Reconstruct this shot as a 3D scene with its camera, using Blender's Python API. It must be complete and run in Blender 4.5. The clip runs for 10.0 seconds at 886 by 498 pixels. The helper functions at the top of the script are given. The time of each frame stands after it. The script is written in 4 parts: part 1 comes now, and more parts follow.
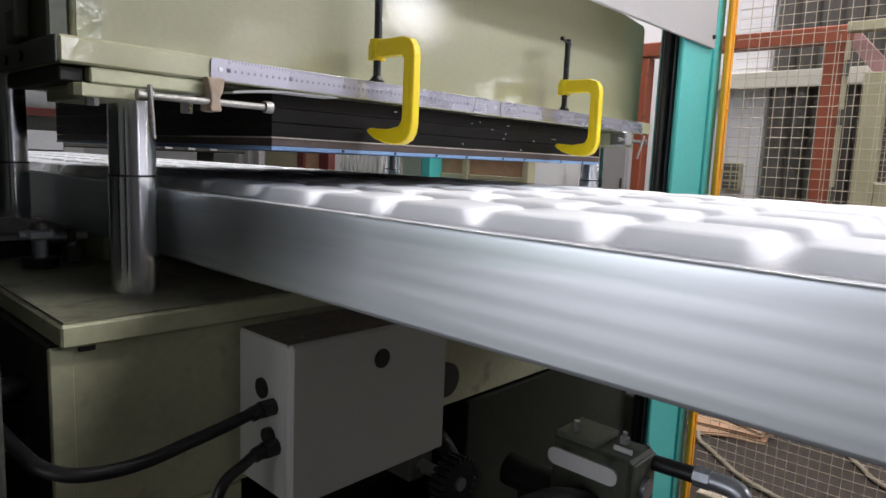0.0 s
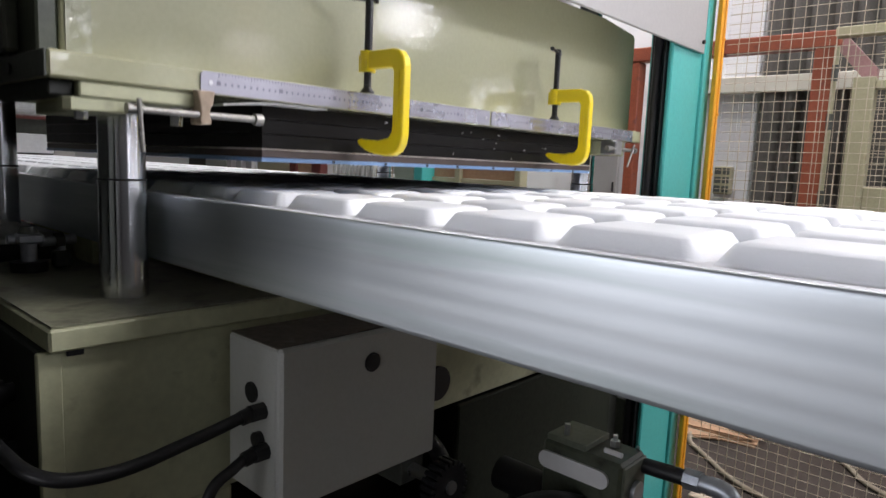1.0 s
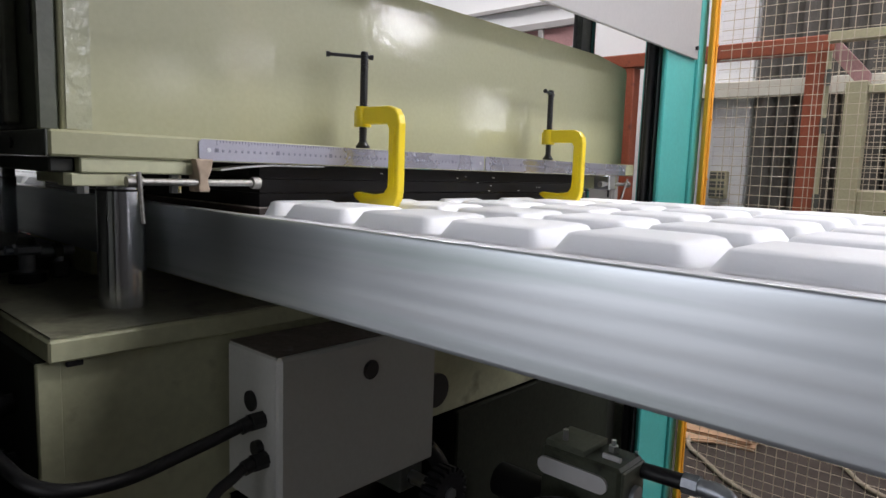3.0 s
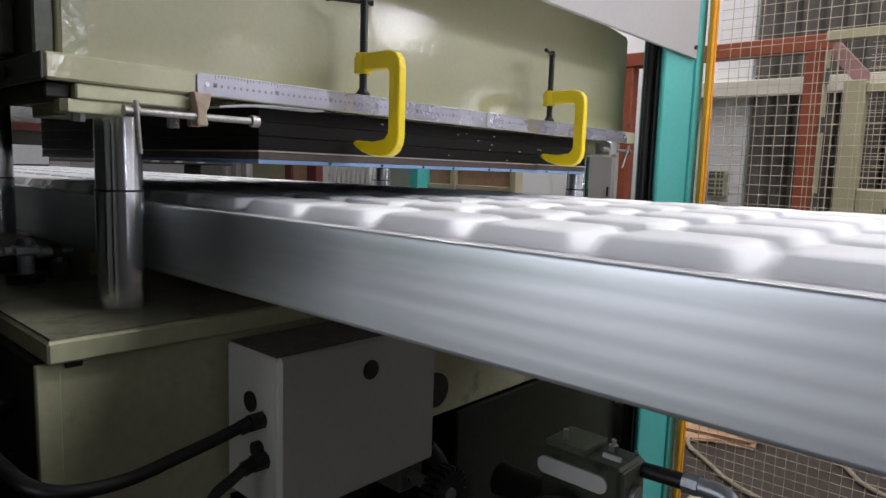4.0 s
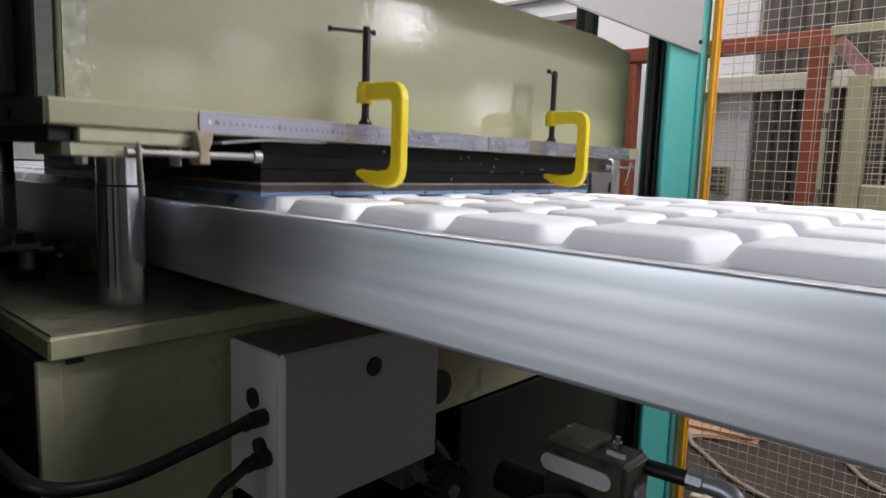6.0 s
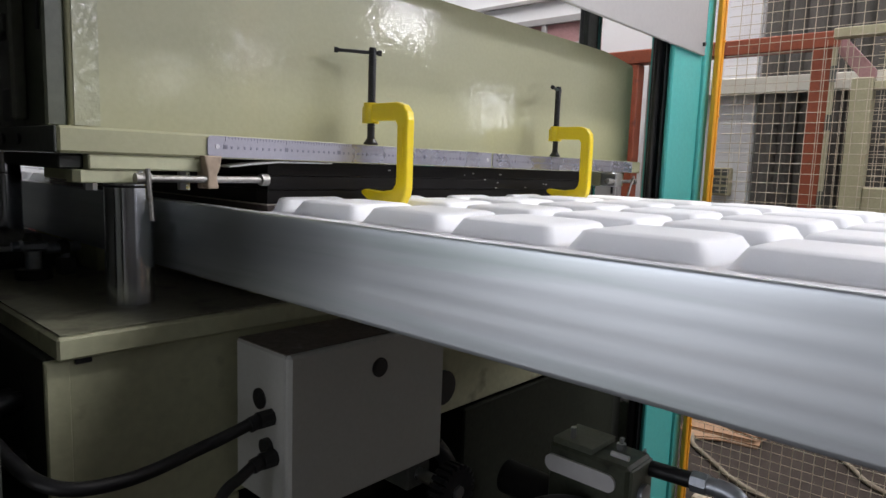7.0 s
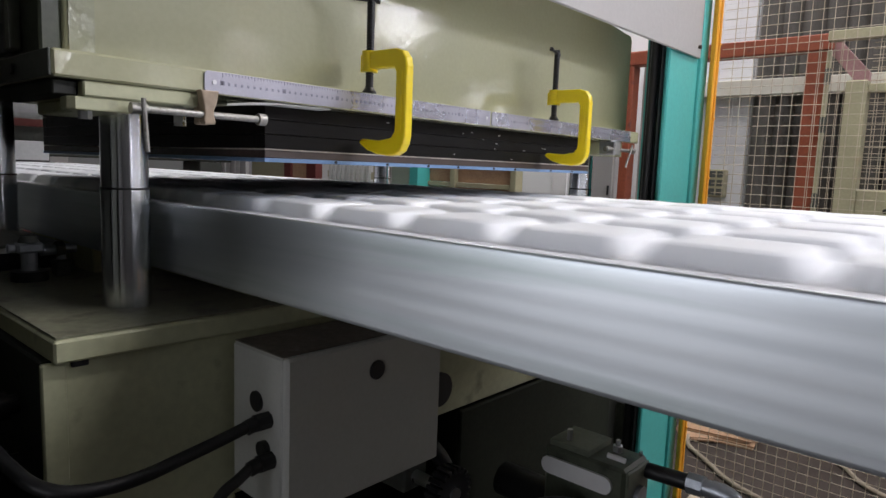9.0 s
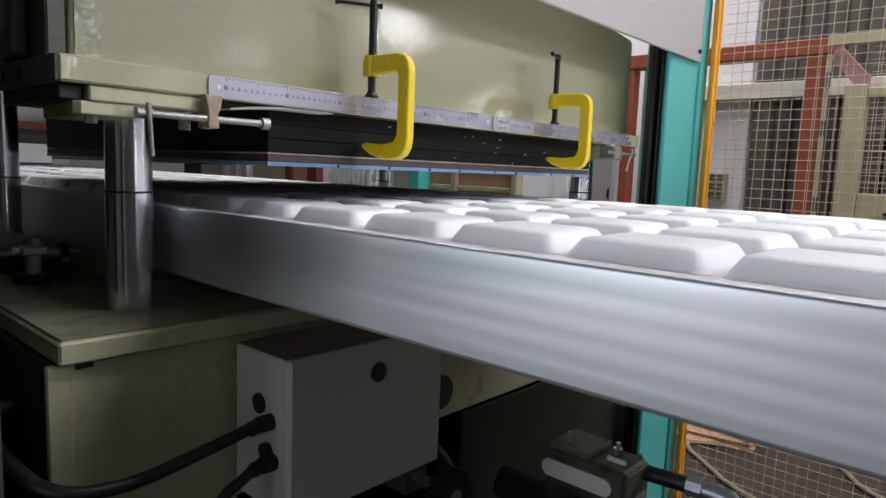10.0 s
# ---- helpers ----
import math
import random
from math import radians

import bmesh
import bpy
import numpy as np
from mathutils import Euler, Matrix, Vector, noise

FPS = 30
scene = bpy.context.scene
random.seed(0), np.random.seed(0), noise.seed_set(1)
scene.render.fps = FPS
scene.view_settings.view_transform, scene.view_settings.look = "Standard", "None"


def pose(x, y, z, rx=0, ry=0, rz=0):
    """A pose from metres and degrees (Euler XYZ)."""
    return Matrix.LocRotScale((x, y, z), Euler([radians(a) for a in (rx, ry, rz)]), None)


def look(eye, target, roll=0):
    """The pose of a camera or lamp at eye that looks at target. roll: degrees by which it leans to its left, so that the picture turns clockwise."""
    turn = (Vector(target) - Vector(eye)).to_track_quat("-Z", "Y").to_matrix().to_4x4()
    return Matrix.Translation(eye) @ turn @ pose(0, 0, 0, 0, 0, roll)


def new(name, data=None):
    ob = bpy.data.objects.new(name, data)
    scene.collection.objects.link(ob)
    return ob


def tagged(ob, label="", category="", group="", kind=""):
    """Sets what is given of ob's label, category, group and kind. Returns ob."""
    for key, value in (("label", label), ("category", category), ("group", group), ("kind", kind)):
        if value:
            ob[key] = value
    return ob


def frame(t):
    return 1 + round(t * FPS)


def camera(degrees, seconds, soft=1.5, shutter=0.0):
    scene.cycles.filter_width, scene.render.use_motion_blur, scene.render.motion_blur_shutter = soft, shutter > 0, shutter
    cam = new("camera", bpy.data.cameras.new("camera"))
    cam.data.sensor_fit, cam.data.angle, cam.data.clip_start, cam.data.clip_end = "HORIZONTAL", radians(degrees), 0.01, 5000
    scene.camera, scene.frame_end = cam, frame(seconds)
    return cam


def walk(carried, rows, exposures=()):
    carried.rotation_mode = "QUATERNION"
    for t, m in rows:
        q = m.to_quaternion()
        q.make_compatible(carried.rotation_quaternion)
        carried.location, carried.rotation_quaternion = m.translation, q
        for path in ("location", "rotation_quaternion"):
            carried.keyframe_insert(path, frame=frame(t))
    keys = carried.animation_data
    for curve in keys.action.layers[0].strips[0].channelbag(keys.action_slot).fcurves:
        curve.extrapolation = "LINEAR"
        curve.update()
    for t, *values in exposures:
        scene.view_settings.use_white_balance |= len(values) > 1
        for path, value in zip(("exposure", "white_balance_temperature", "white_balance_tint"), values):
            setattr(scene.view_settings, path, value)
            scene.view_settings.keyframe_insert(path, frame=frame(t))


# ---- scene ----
cam = camera(68.63, 10.0, soft=1.5, shutter=1.0)
PATH = [
    (0, (0.0031, 0.0085, 1.1467), (1.4540, 1.3580, 0.8745), 2.407),
    (0.5, (0.0036, 0.0042, 1.1470), (1.4613, 1.3472, 0.8793), 2.652),
    (1, (0.0046, 0.0036, 1.1474), (1.4703, 1.3393, 0.8870), 2.450),
    (1.5, (-0.0008, 0.0027, 1.1504), (1.4682, 1.3359, 0.8960), 2.437),
    (2, (-0.0034, -0.0002, 1.1501), (1.4656, 1.3346, 0.9047), 2.162),
    (2.5, (-0.0000, -0.0000, 1.1500), (1.4714, 1.3329, 0.9085), 2.064),
    (4, (0.0002, 0.0018, 1.1499), (1.4756, 1.3303, 0.9083), 1.855),
    (4.5, (0.0016, 0.0074, 1.1495), (1.4783, 1.3337, 0.9044), 1.913),
    (5, (0.0047, 0.0076, 1.1476), (1.4806, 1.3344, 0.8997), 1.643),
    (5.5, (0.0065, 0.0083, 1.1480), (1.4806, 1.3358, 0.8936), 1.782),
    (7, (-0.0038, 0.0139, 1.1498), (1.4667, 1.3459, 0.8976), 2.053),
    (7.5, (-0.0013, 0.0141, 1.1501), (1.4703, 1.3446, 0.8970), 1.988),
    (8, (0.0013, 0.0142, 1.1489), (1.4784, 1.3387, 0.8968), 2.139),
    (8.5, (-0.0031, 0.0156, 1.1521), (1.4773, 1.3364, 0.8993), 2.298),
    (9, (-0.0061, 0.0153, 1.1525), (1.4735, 1.3376, 0.9033), 2.173),
    (9.5, (-0.0081, 0.0150, 1.1534), (1.4721, 1.3372, 0.9075), 2.172),
    (10, (-0.0125, 0.0119, 1.1545), (1.4670, 1.3359, 0.9133), 2.271),
]
walk(cam, [(t, look(eye, target, roll)) for t, eye, target, roll in PATH],
     exposures=[(0.0, 0.45), (1.6, 0.45), (2.6, 0.30), (3.9, 0.16), (10.0, 0.16)])

# ---- light ----
world = bpy.data.worlds.new("world")
scene.world = world
world.use_nodes = True
wn = world.node_tree
sky = wn.nodes.new("ShaderNodeTexSky")
sky.sky_type = "NISHITA"
sky.sun_disc = False
sky.sun_elevation, sky.sun_rotation = radians(35), radians(150)
wn.links.new(sky.outputs[0], wn.nodes["Background"].inputs[0])
wn.nodes["Background"].inputs[1].default_value = 0.08

WINDOWS_SOUTH = [(1.4, 2.15, 1.9, 3.3), (2.85, 3.4, 1.8, 2.2), (3.75, 4.35, 2.15, 2.55), (6.0, 6.9, 2.85, 3.5), (8.0, 9.0, 1.75, 2.45)]   # x0, x1, z0, z1 in the wall at y = -5
HIGH_FILL = [(2.4, 5.4, 3.9, 4.5), (5.7, 9.0, 3.9, 4.5)]                      # added high openings over the south windows, unseen, whose lamps brighten the trays
WINDOWS_WEST = [(-1.1, 0.1, 0.4, 1.8), (0.9, 3.4, 0.3, 2.4)]                      # y0, y1, z0, z1 in the wall at x = -3.5


def window_light(name, at, to, w, h, power, color=(0.93, 0.92, 1.0)):
    lamp = bpy.data.lights.new(name, "AREA")
    lamp.shape, lamp.size, lamp.size_y = "RECTANGLE", w, h
    lamp.energy, lamp.color = power, color
    ob = new(name, lamp)
    ob.matrix_world = look(at, to)
    return ob


# Fill lamps in the added high openings.
for x0, x1, z0, z1 in HIGH_FILL:
    c = ((x0 + x1) / 2, -5.02, (z0 + z1) / 2)
    window_light("opening_light", c, (c[0], 0, c[2]), x1 - x0, z1 - z0, 72 * (x1 - x0) * (z1 - z0))
for x0, x1, z0, z1 in WINDOWS_SOUTH:
    c = ((x0 + x1) / 2, -5.02, (z0 + z1) / 2)
    window_light("opening_light", c, (c[0], 0, c[2]), x1 - x0, z1 - z0, (36 if x0 < 2 else 85 if 5 < x0 < 7 else 12 if x0 < 3 else 45 if x0 < 5 else 30) * (x1 - x0) * (z1 - z0))
for y0, y1, z0, z1 in WINDOWS_WEST:
    c = (-3.52, (y0 + y1) / 2, (z0 + z1) / 2)
    window_light("opening_light", c, (0, c[1], c[2]), y1 - y0, z1 - z0, 38 if y0 > 0 else 9)
TUBES = [(2.05, -0.3, 3.15, 38), (3.3, 1.6, 4.36, 66), (3.2, 3.8, 4.36, 48)]   # x, y, z, watts; unseen ceiling lamps, the last two added for the background
for x, y, z, power in TUBES:
    window_light("added_tube_light", (x, y, z - 0.045), (x, y, 0), 1.4, 0.25, power, (1.0, 0.965, 1.0))


# ---- materials ----
def mat(name, color, rough=0.5, metal=0.0, vary=0.12, scale=6.0, fine=90.0, bump=0.1, stain=None, stain_at=0.62,
        coat=0.0, stretch=(1, 1, 1), spec=0.5, rough_vary=0.12, emit=0.0, trans=0.0, coat_bump=0.0, sss=0.0, turned=0.0):
    m = bpy.data.materials.new(name)
    m.use_nodes = True
    nt = m.node_tree
    b = nt.nodes["Principled BSDF"]
    tc = nt.nodes.new("ShaderNodeTexCoord")
    mp = nt.nodes.new("ShaderNodeMapping")
    mp.inputs["Scale"].default_value = stretch
    nt.links.new(tc.outputs["Object"], mp.inputs[0])

    def noise_node(s, detail=4.0):
        n = nt.nodes.new("ShaderNodeTexNoise")
        n.inputs["Scale"].default_value = s
        n.inputs["Detail"].default_value = detail
        nt.links.new(mp.outputs[0], n.inputs["Vector"])
        return n
    big, small = noise_node(scale), noise_node(fine, 3.0)
    mix = nt.nodes.new("ShaderNodeMix")
    mix.data_type = "RGBA"
    mix.inputs[6].default_value = (*[c * (1 - vary) for c in color], 1)
    mix.inputs[7].default_value = (*[min(1, c * (1 + vary)) for c in color], 1)
    nt.links.new(big.outputs[0], mix.inputs[0])
    mix2 = nt.nodes.new("ShaderNodeMix")
    mix2.data_type = "RGBA"
    mix2.blend_type = "OVERLAY"
    mix2.inputs[0].default_value = min(1, vary * 1.5)
    nt.links.new(mix.outputs[2], mix2.inputs[6])
    nt.links.new(small.outputs[0], mix2.inputs[7])
    out = mix2.outputs[2]
    if stain:
        ramp = nt.nodes.new("ShaderNodeValToRGB")
        ramp.color_ramp.elements[0].position = stain_at
        ramp.color_ramp.elements[1].position = min(1, stain_at + 0.16)
        sn = noise_node(scale * 2.3, 8.0)
        nt.links.new(sn.outputs[0], ramp.inputs[0])
        mix3 = nt.nodes.new("ShaderNodeMix")
        mix3.data_type = "RGBA"
        mix3.inputs[7].default_value = (*stain, 1)
        nt.links.new(ramp.outputs[0], mix3.inputs[0])
        nt.links.new(out, mix3.inputs[6])
        out = mix3.outputs[2]
    nt.links.new(out, b.inputs["Base Color"])
    rr = nt.nodes.new("ShaderNodeMapRange")
    rr.inputs["To Min"].default_value = max(0.02, rough - rough_vary)
    rr.inputs["To Max"].default_value = min(1, rough + rough_vary)
    nt.links.new(big.outputs[0], rr.inputs[0])
    nt.links.new(rr.outputs[0], b.inputs["Roughness"])
    b.inputs["Metallic"].default_value = metal
    b.inputs["Specular IOR Level"].default_value = spec
    b.inputs["Coat Weight"].default_value = coat
    b.inputs["Coat Roughness"].default_value = 0.08 if coat_bump else 0.05
    if trans:
        b.inputs["Transmission Weight"].default_value = trans
    if emit:
        b.inputs["Emission Color"].default_value = (*color, 1)
        b.inputs["Emission Strength"].default_value = emit
    if sss:
        b.inputs["Subsurface Weight"].default_value = sss
        b.inputs["Subsurface Radius"].default_value = (1.0, 1.0, 1.0)
        b.inputs["Subsurface Scale"].default_value = 0.02
    if turned:
        tg = nt.nodes.new("ShaderNodeTangent")
        tg.direction_type, tg.axis = "RADIAL", "Z"
        nt.links.new(tg.outputs[0], b.inputs["Tangent"])
        b.inputs["Anisotropic"].default_value = turned
        b.inputs["Anisotropic Rotation"].default_value = 0.25
    if coat_bump:
        wave, cb = noise_node(70.0, 2.0), nt.nodes.new("ShaderNodeBump")
        cb.inputs["Strength"].default_value = coat_bump
        cb.inputs["Distance"].default_value = 0.004
        nt.links.new(wave.outputs[0], cb.inputs["Height"])
        nt.links.new(cb.outputs[0], b.inputs["Coat Normal"])
    if bump:
        bp = nt.nodes.new("ShaderNodeBump")
        bp.inputs["Strength"].default_value = bump
        bp.inputs["Distance"].default_value = 0.004
        nt.links.new(small.outputs[0], bp.inputs["Height"])
        nt.links.new(bp.outputs[0], b.inputs["Normal"])
    return m


CREAM = mat("cream_enamel", (0.40, 0.40, 0.243), 0.4, vary=0.05, scale=3, fine=120, bump=0.05, coat=1.0, coat_bump=0.10, stain=(0.40, 0.38, 0.24), stain_at=0.7)
CREAM_OLD = mat("worn_cream_paint", (0.52, 0.53, 0.345), 0.45, vary=0.12, scale=5, fine=70, stain=(0.16, 0.13, 0.08), stain_at=0.6)
DIRTY_TOP = mat("oily_painted_steel", (0.235, 0.235, 0.165), 0.42, vary=0.25, scale=7, fine=80, stain=(0.09, 0.085, 0.06), stain_at=0.55)
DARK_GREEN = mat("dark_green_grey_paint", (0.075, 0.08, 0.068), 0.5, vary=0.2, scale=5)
CABINET = mat("grey_cabinet_paint", (0.56, 0.565, 0.525), 0.45, vary=0.06, scale=3, fine=160, bump=0.06)
ALU = mat("drawn_aluminium", (0.64, 0.68, 0.71), 0.40, metal=0.9, vary=0.13, scale=14, fine=60, bump=0.03, stretch=(1, 0.05, 1.1), rough_vary=0.09, stain=(0.50, 0.57, 0.57), stain_at=0.56)
STEEL = mat("ground_steel", (0.62, 0.63, 0.64), 0.3, metal=1.0, vary=0.08, scale=30, fine=300, bump=0.04)
DULL_STEEL = mat("dull_steel", (0.30, 0.29, 0.27), 0.45, metal=0.9, vary=0.25, scale=40, fine=250, stain=(0.12, 0.09, 0.06), stain_at=0.6)
RULER = mat("steel_rule", (0.40, 0.40, 0.46), 0.28, metal=0.8, vary=0.05, scale=12, fine=200, bump=0.01)
CHROME = mat("chrome", (0.78, 0.80, 0.84), 0.16, turned=0.98, metal=1.0, vary=0.03, scale=9, fine=200, bump=0.008, rough_vary=0.03)
DARK_CHROME = mat("dark_polished_steel", (0.20, 0.215, 0.22), 0.14, metal=0.9, vary=0.1, scale=9, bump=0.01)
BLACK = mat("black_steel", (0.012, 0.012, 0.014), 0.38, vary=0.3, scale=12, fine=120)
DIE = mat("black_die_board", (0.007, 0.006, 0.0055), 0.42, spec=0.12, vary=0.4, scale=9, fine=120, stain=(0.03, 0.024, 0.02), stain_at=0.68, stretch=(0.25, 1, 2))
DIE_EDGE = mat("worn_plywood_edge", (0.50, 0.45, 0.40), 0.5, vary=0.4, scale=14, stretch=(0.3, 1, 1))
DIE_BROWN = mat("brown_die_board", (0.055, 0.036, 0.03), 0.45, vary=0.35, scale=12, stretch=(0.3, 1, 1))
DUST_SHADE = mat("dust_and_shade", (0.20, 0.175, 0.145), 0.8, vary=0.3, scale=18, stain=(0.30, 0.28, 0.24), stain_at=0.6)
BLUE = mat("blue_backing_plate", (0.16, 0.27, 0.46), 0.35, vary=0.15, scale=9)
YELLOW = mat("yellow_enamel", (0.83, 0.63, 0.01), 0.33, vary=0.06, scale=20, fine=180, bump=0.08, coat=0.3, stain=(0.55, 0.38, 0.02), stain_at=0.72)
FOAM = mat("white_foam", (0.885, 0.91, 0.97), 0.5, vary=0.02, scale=8, fine=240, bump=0.05, sss=0.6)
TEAL = mat("teal_paint", (0.07, 0.42, 0.385), 0.38, vary=0.08, scale=4, coat=0.15, stain=(0.05, 0.31, 0.29), stain_at=0.68)
ORANGE = mat("orange_paint", (0.82, 0.37, 0.02), 0.4, vary=0.08, scale=6, stain=(0.45, 0.17, 0.02), stain_at=0.66)
WHITE_PANEL = mat("off_white_sheet_metal", (0.37, 0.357, 0.345), 0.4, vary=0.04, scale=3)
WIRE = mat("galvanised_wire", (0.47, 0.40, 0.30), 0.55, metal=0.1, vary=0.2, scale=20)
RED = mat("red_oxide_paint", (0.27, 0.066, 0.030), 0.55, vary=0.2, scale=6, stain=(0.12, 0.035, 0.03), stain_at=0.6)
WALL = mat("white_wall_paint", (0.80, 0.80, 0.80), 0.7, vary=0.05, scale=2, fine=60, stain=(0.62, 0.60, 0.57), stain_at=0.66)
HALL_PAINT = mat("grey_hall_paint", (0.23, 0.23, 0.225), 0.75, vary=0.1, scale=2)
TILE = mat("white_wall_tile", (0.78, 0.78, 0.79), 0.3, vary=0.05, scale=3, fine=30)
GROUT = mat("grey_tile_joint", (0.62, 0.62, 0.62), 0.8)
FLOOR = mat("red_brown_concrete", (0.046, 0.036, 0.030), 0.75, spec=0.15, vary=0.25, scale=2.2, fine=45, bump=0.3, stain=(0.032, 0.025, 0.021), stain_at=0.55)
CEIL = mat("hall_ceiling", (0.50, 0.50, 0.50), 0.8, vary=0.05)
GLASS_DARK = mat("dusty_window_glass", (0.022, 0.020, 0.018), 0.3, vary=0.3, scale=3, bump=0.02)
CURTAIN = mat("grey_curtain", (0.090, 0.084, 0.074), 0.85, vary=0.4, scale=5, stretch=(1, 6, 0.6))
TRANSOM = mat("aged_white_paint", (0.66, 0.64, 0.55), 0.5, vary=0.08, scale=6, stain=(0.45, 0.42, 0.33), stain_at=0.64)
CREAM_POST = mat("cream_frame_paint", (0.37, 0.345, 0.22), 0.5, vary=0.12, scale=5, stain=(0.35, 0.28, 0.18), stain_at=0.62)
DARK_RED = mat("dark_maroon_paint", (0.105, 0.020, 0.016), 0.5, vary=0.2, scale=6)
PINK = mat("faded_red_paint", (0.40, 0.22, 0.22), 0.55, vary=0.15, scale=6)
RUBBER = mat("black_rubber", (0.012, 0.012, 0.013), 0.42, vary=0.2, scale=20)
GALV = mat("galvanised_pipe", (0.46, 0.49, 0.53), 0.38, metal=0.8, vary=0.15, scale=25)
OLIVE = mat("olive_cast_iron", (0.13, 0.145, 0.105), 0.45, vary=0.2, scale=10, stain=(0.08, 0.08, 0.06), stain_at=0.6)
OLIVE_PALE = mat("dull_olive_paint", (0.105, 0.11, 0.085), 0.5, vary=0.18, scale=8, stain=(0.06, 0.06, 0.045), stain_at=0.62)
# Near black; on the press bed this colour paints in the shade.
DARK_OLD = mat("dark_and_shaded_steel", (0.022, 0.024, 0.018), 0.6, vary=0.3, scale=8)
CLEAR_TAPE = mat("wrinkled_clear_tape", (0.41, 0.42, 0.29), 0.14, vary=0.05, scale=20, fine=45, bump=0.8, coat=1.0)
# Shaded copy of OLIVE for the gear housing; also the end plate.
OLIVE_DARK = mat("shaded_olive_iron", (0.075, 0.085, 0.058), 0.4, vary=0.2, scale=10, stain=(0.03, 0.03, 0.022), stain_at=0.55)
OLIVE_BLACK = mat("near_black_olive_sheet", (0.022, 0.025, 0.017), 0.6, spec=0.15, vary=0.25, scale=6)
ALU_PLATE = mat("bright_cover_plate", (0.84, 0.83, 0.82), 0.45, metal=0.0, vary=0.1, scale=20)
GREEN_GREY = mat("grey_green_paint", (0.26, 0.31, 0.25), 0.45, vary=0.12, scale=6)
CARD = mat("torn_cardboard", (0.36, 0.22, 0.13), 0.85, vary=0.2, scale=14)
ROPE = mat("dusty_cable", (0.24, 0.20, 0.145), 0.8, vary=0.15, scale=30)
CLOTH = mat("white_rag", (0.55, 0.55, 0.53), 0.9, vary=0.12, scale=12)
PALE_STEEL = mat("pale_dusty_steel", (0.62, 0.62, 0.62), 0.5, metal=0.2, vary=0.12, scale=12)
TAPE = mat("brown_tape", (0.36, 0.28, 0.20), 0.6, vary=0.2, scale=40)
INK = mat("dark_ink", (0.22, 0.22, 0.27), 0.6, vary=0.1)
LAMP = mat("lamp_diffuser", (1.0, 0.98, 0.94), 0.5, vary=0.0, bump=0, emit=3.0)


# ---- mesh helpers ----
def box(bm, x0, x1, y0, y1, z0, z1, bevel=0.002, seg=1, turn=None):
    g = bmesh.ops.create_cube(bm, size=1.0)
    vs = g["verts"]
    for v in vs:
        v.co = Vector((x0 + (v.co.x + 0.5) * (x1 - x0), y0 + (v.co.y + 0.5) * (y1 - y0), z0 + (v.co.z + 0.5) * (z1 - z0)))
    if bevel:
        es = list({e for v in vs for e in v.link_edges})
        r = bmesh.ops.bevel(bm, geom=es, offset=bevel, segments=seg, affect="EDGES", profile=0.5)
        vs = list(set(r["verts"]))
    if turn is not None:
        bmesh.ops.transform(bm, matrix=turn, verts=[v for v in vs if v.is_valid])
    return bm


def B(*a, **k):
    return box(bmesh.new(), *a, **k)


def rod(bm, a, b, r, seg=16, r2=None, cap=True):
    a, b = Vector(a), Vector(b)
    d = b - a
    m = Matrix.Translation((a + b) / 2) @ d.to_track_quat("Z", "Y").to_matrix().to_4x4()
    bmesh.ops.create_cone(bm, cap_ends=cap, segments=seg, radius1=r, radius2=r if r2 is None else r2, depth=d.length, matrix=m)
    return bm


def rods(*items):
    bm = bmesh.new()
    for it in items:
        rod(bm, *it)
    return bm


def tube(points, r, seg=10):
    """A round hose along a smooth line through the points."""
    pts = [Vector(p) for p in points]
    line = []
    for i in range(len(pts) - 1):
        p0, p1, p2, p3 = pts[max(i - 1, 0)], pts[i], pts[i + 1], pts[min(i + 2, len(pts) - 1)]
        for k in range(6):
            u = k / 6
            line.append(0.5 * ((2 * p1) + (p2 - p0) * u + (2 * p0 - 5 * p1 + 4 * p2 - p3) * u * u + (3 * p1 - p0 - 3 * p2 + p3) * u ** 3))
    line.append(pts[-1])
    bm = bmesh.new()
    rings = []
    for i, p in enumerate(line):
        d = (line[min(i + 1, len(line) - 1)] - line[max(i - 1, 0)]).normalized()
        q = d.to_track_quat("Z", "Y")
        rings.append([bm.verts.new(p + q @ Vector((r * math.cos(2 * math.pi * k / seg), r * math.sin(2 * math.pi * k / seg), 0))) for k in range(seg)])
    for a, b in zip(rings, rings[1:]):
        for k in range(seg):
            bm.faces.new((a[k], a[(k + 1) % seg], b[(k + 1) % seg], b[k]))
    bm.faces.new(rings[0][::-1])
    bm.faces.new(rings[-1])
    return bm


def prism(outline, axis, a, b, bevel=0.0):
    """A flat outline of (u, v) pushed from a to b along an axis: x takes (y, z), y takes (x, z), z takes (x, y)."""
    bm = bmesh.new()

    def at(u, v, w):
        return {"x": (w, u, v), "y": (u, w, v), "z": (u, v, w)}[axis]
    lo = [bm.verts.new(at(u, v, a)) for u, v in outline]
    hi = [bm.verts.new(at(u, v, b)) for u, v in outline]
    n = len(outline)
    for i in range(n):
        bm.faces.new((lo[i], lo[(i + 1) % n], hi[(i + 1) % n], hi[i]))
    caps = [bm.faces.new(lo[::-1]), bm.faces.new(hi)]
    bmesh.ops.recalc_face_normals(bm, faces=bm.faces[:])
    if bevel:
        es = list({e for f in caps for e in f.edges})
        bmesh.ops.bevel(bm, geom=es, offset=bevel, segments=2, affect="EDGES", profile=0.5)
    return bm


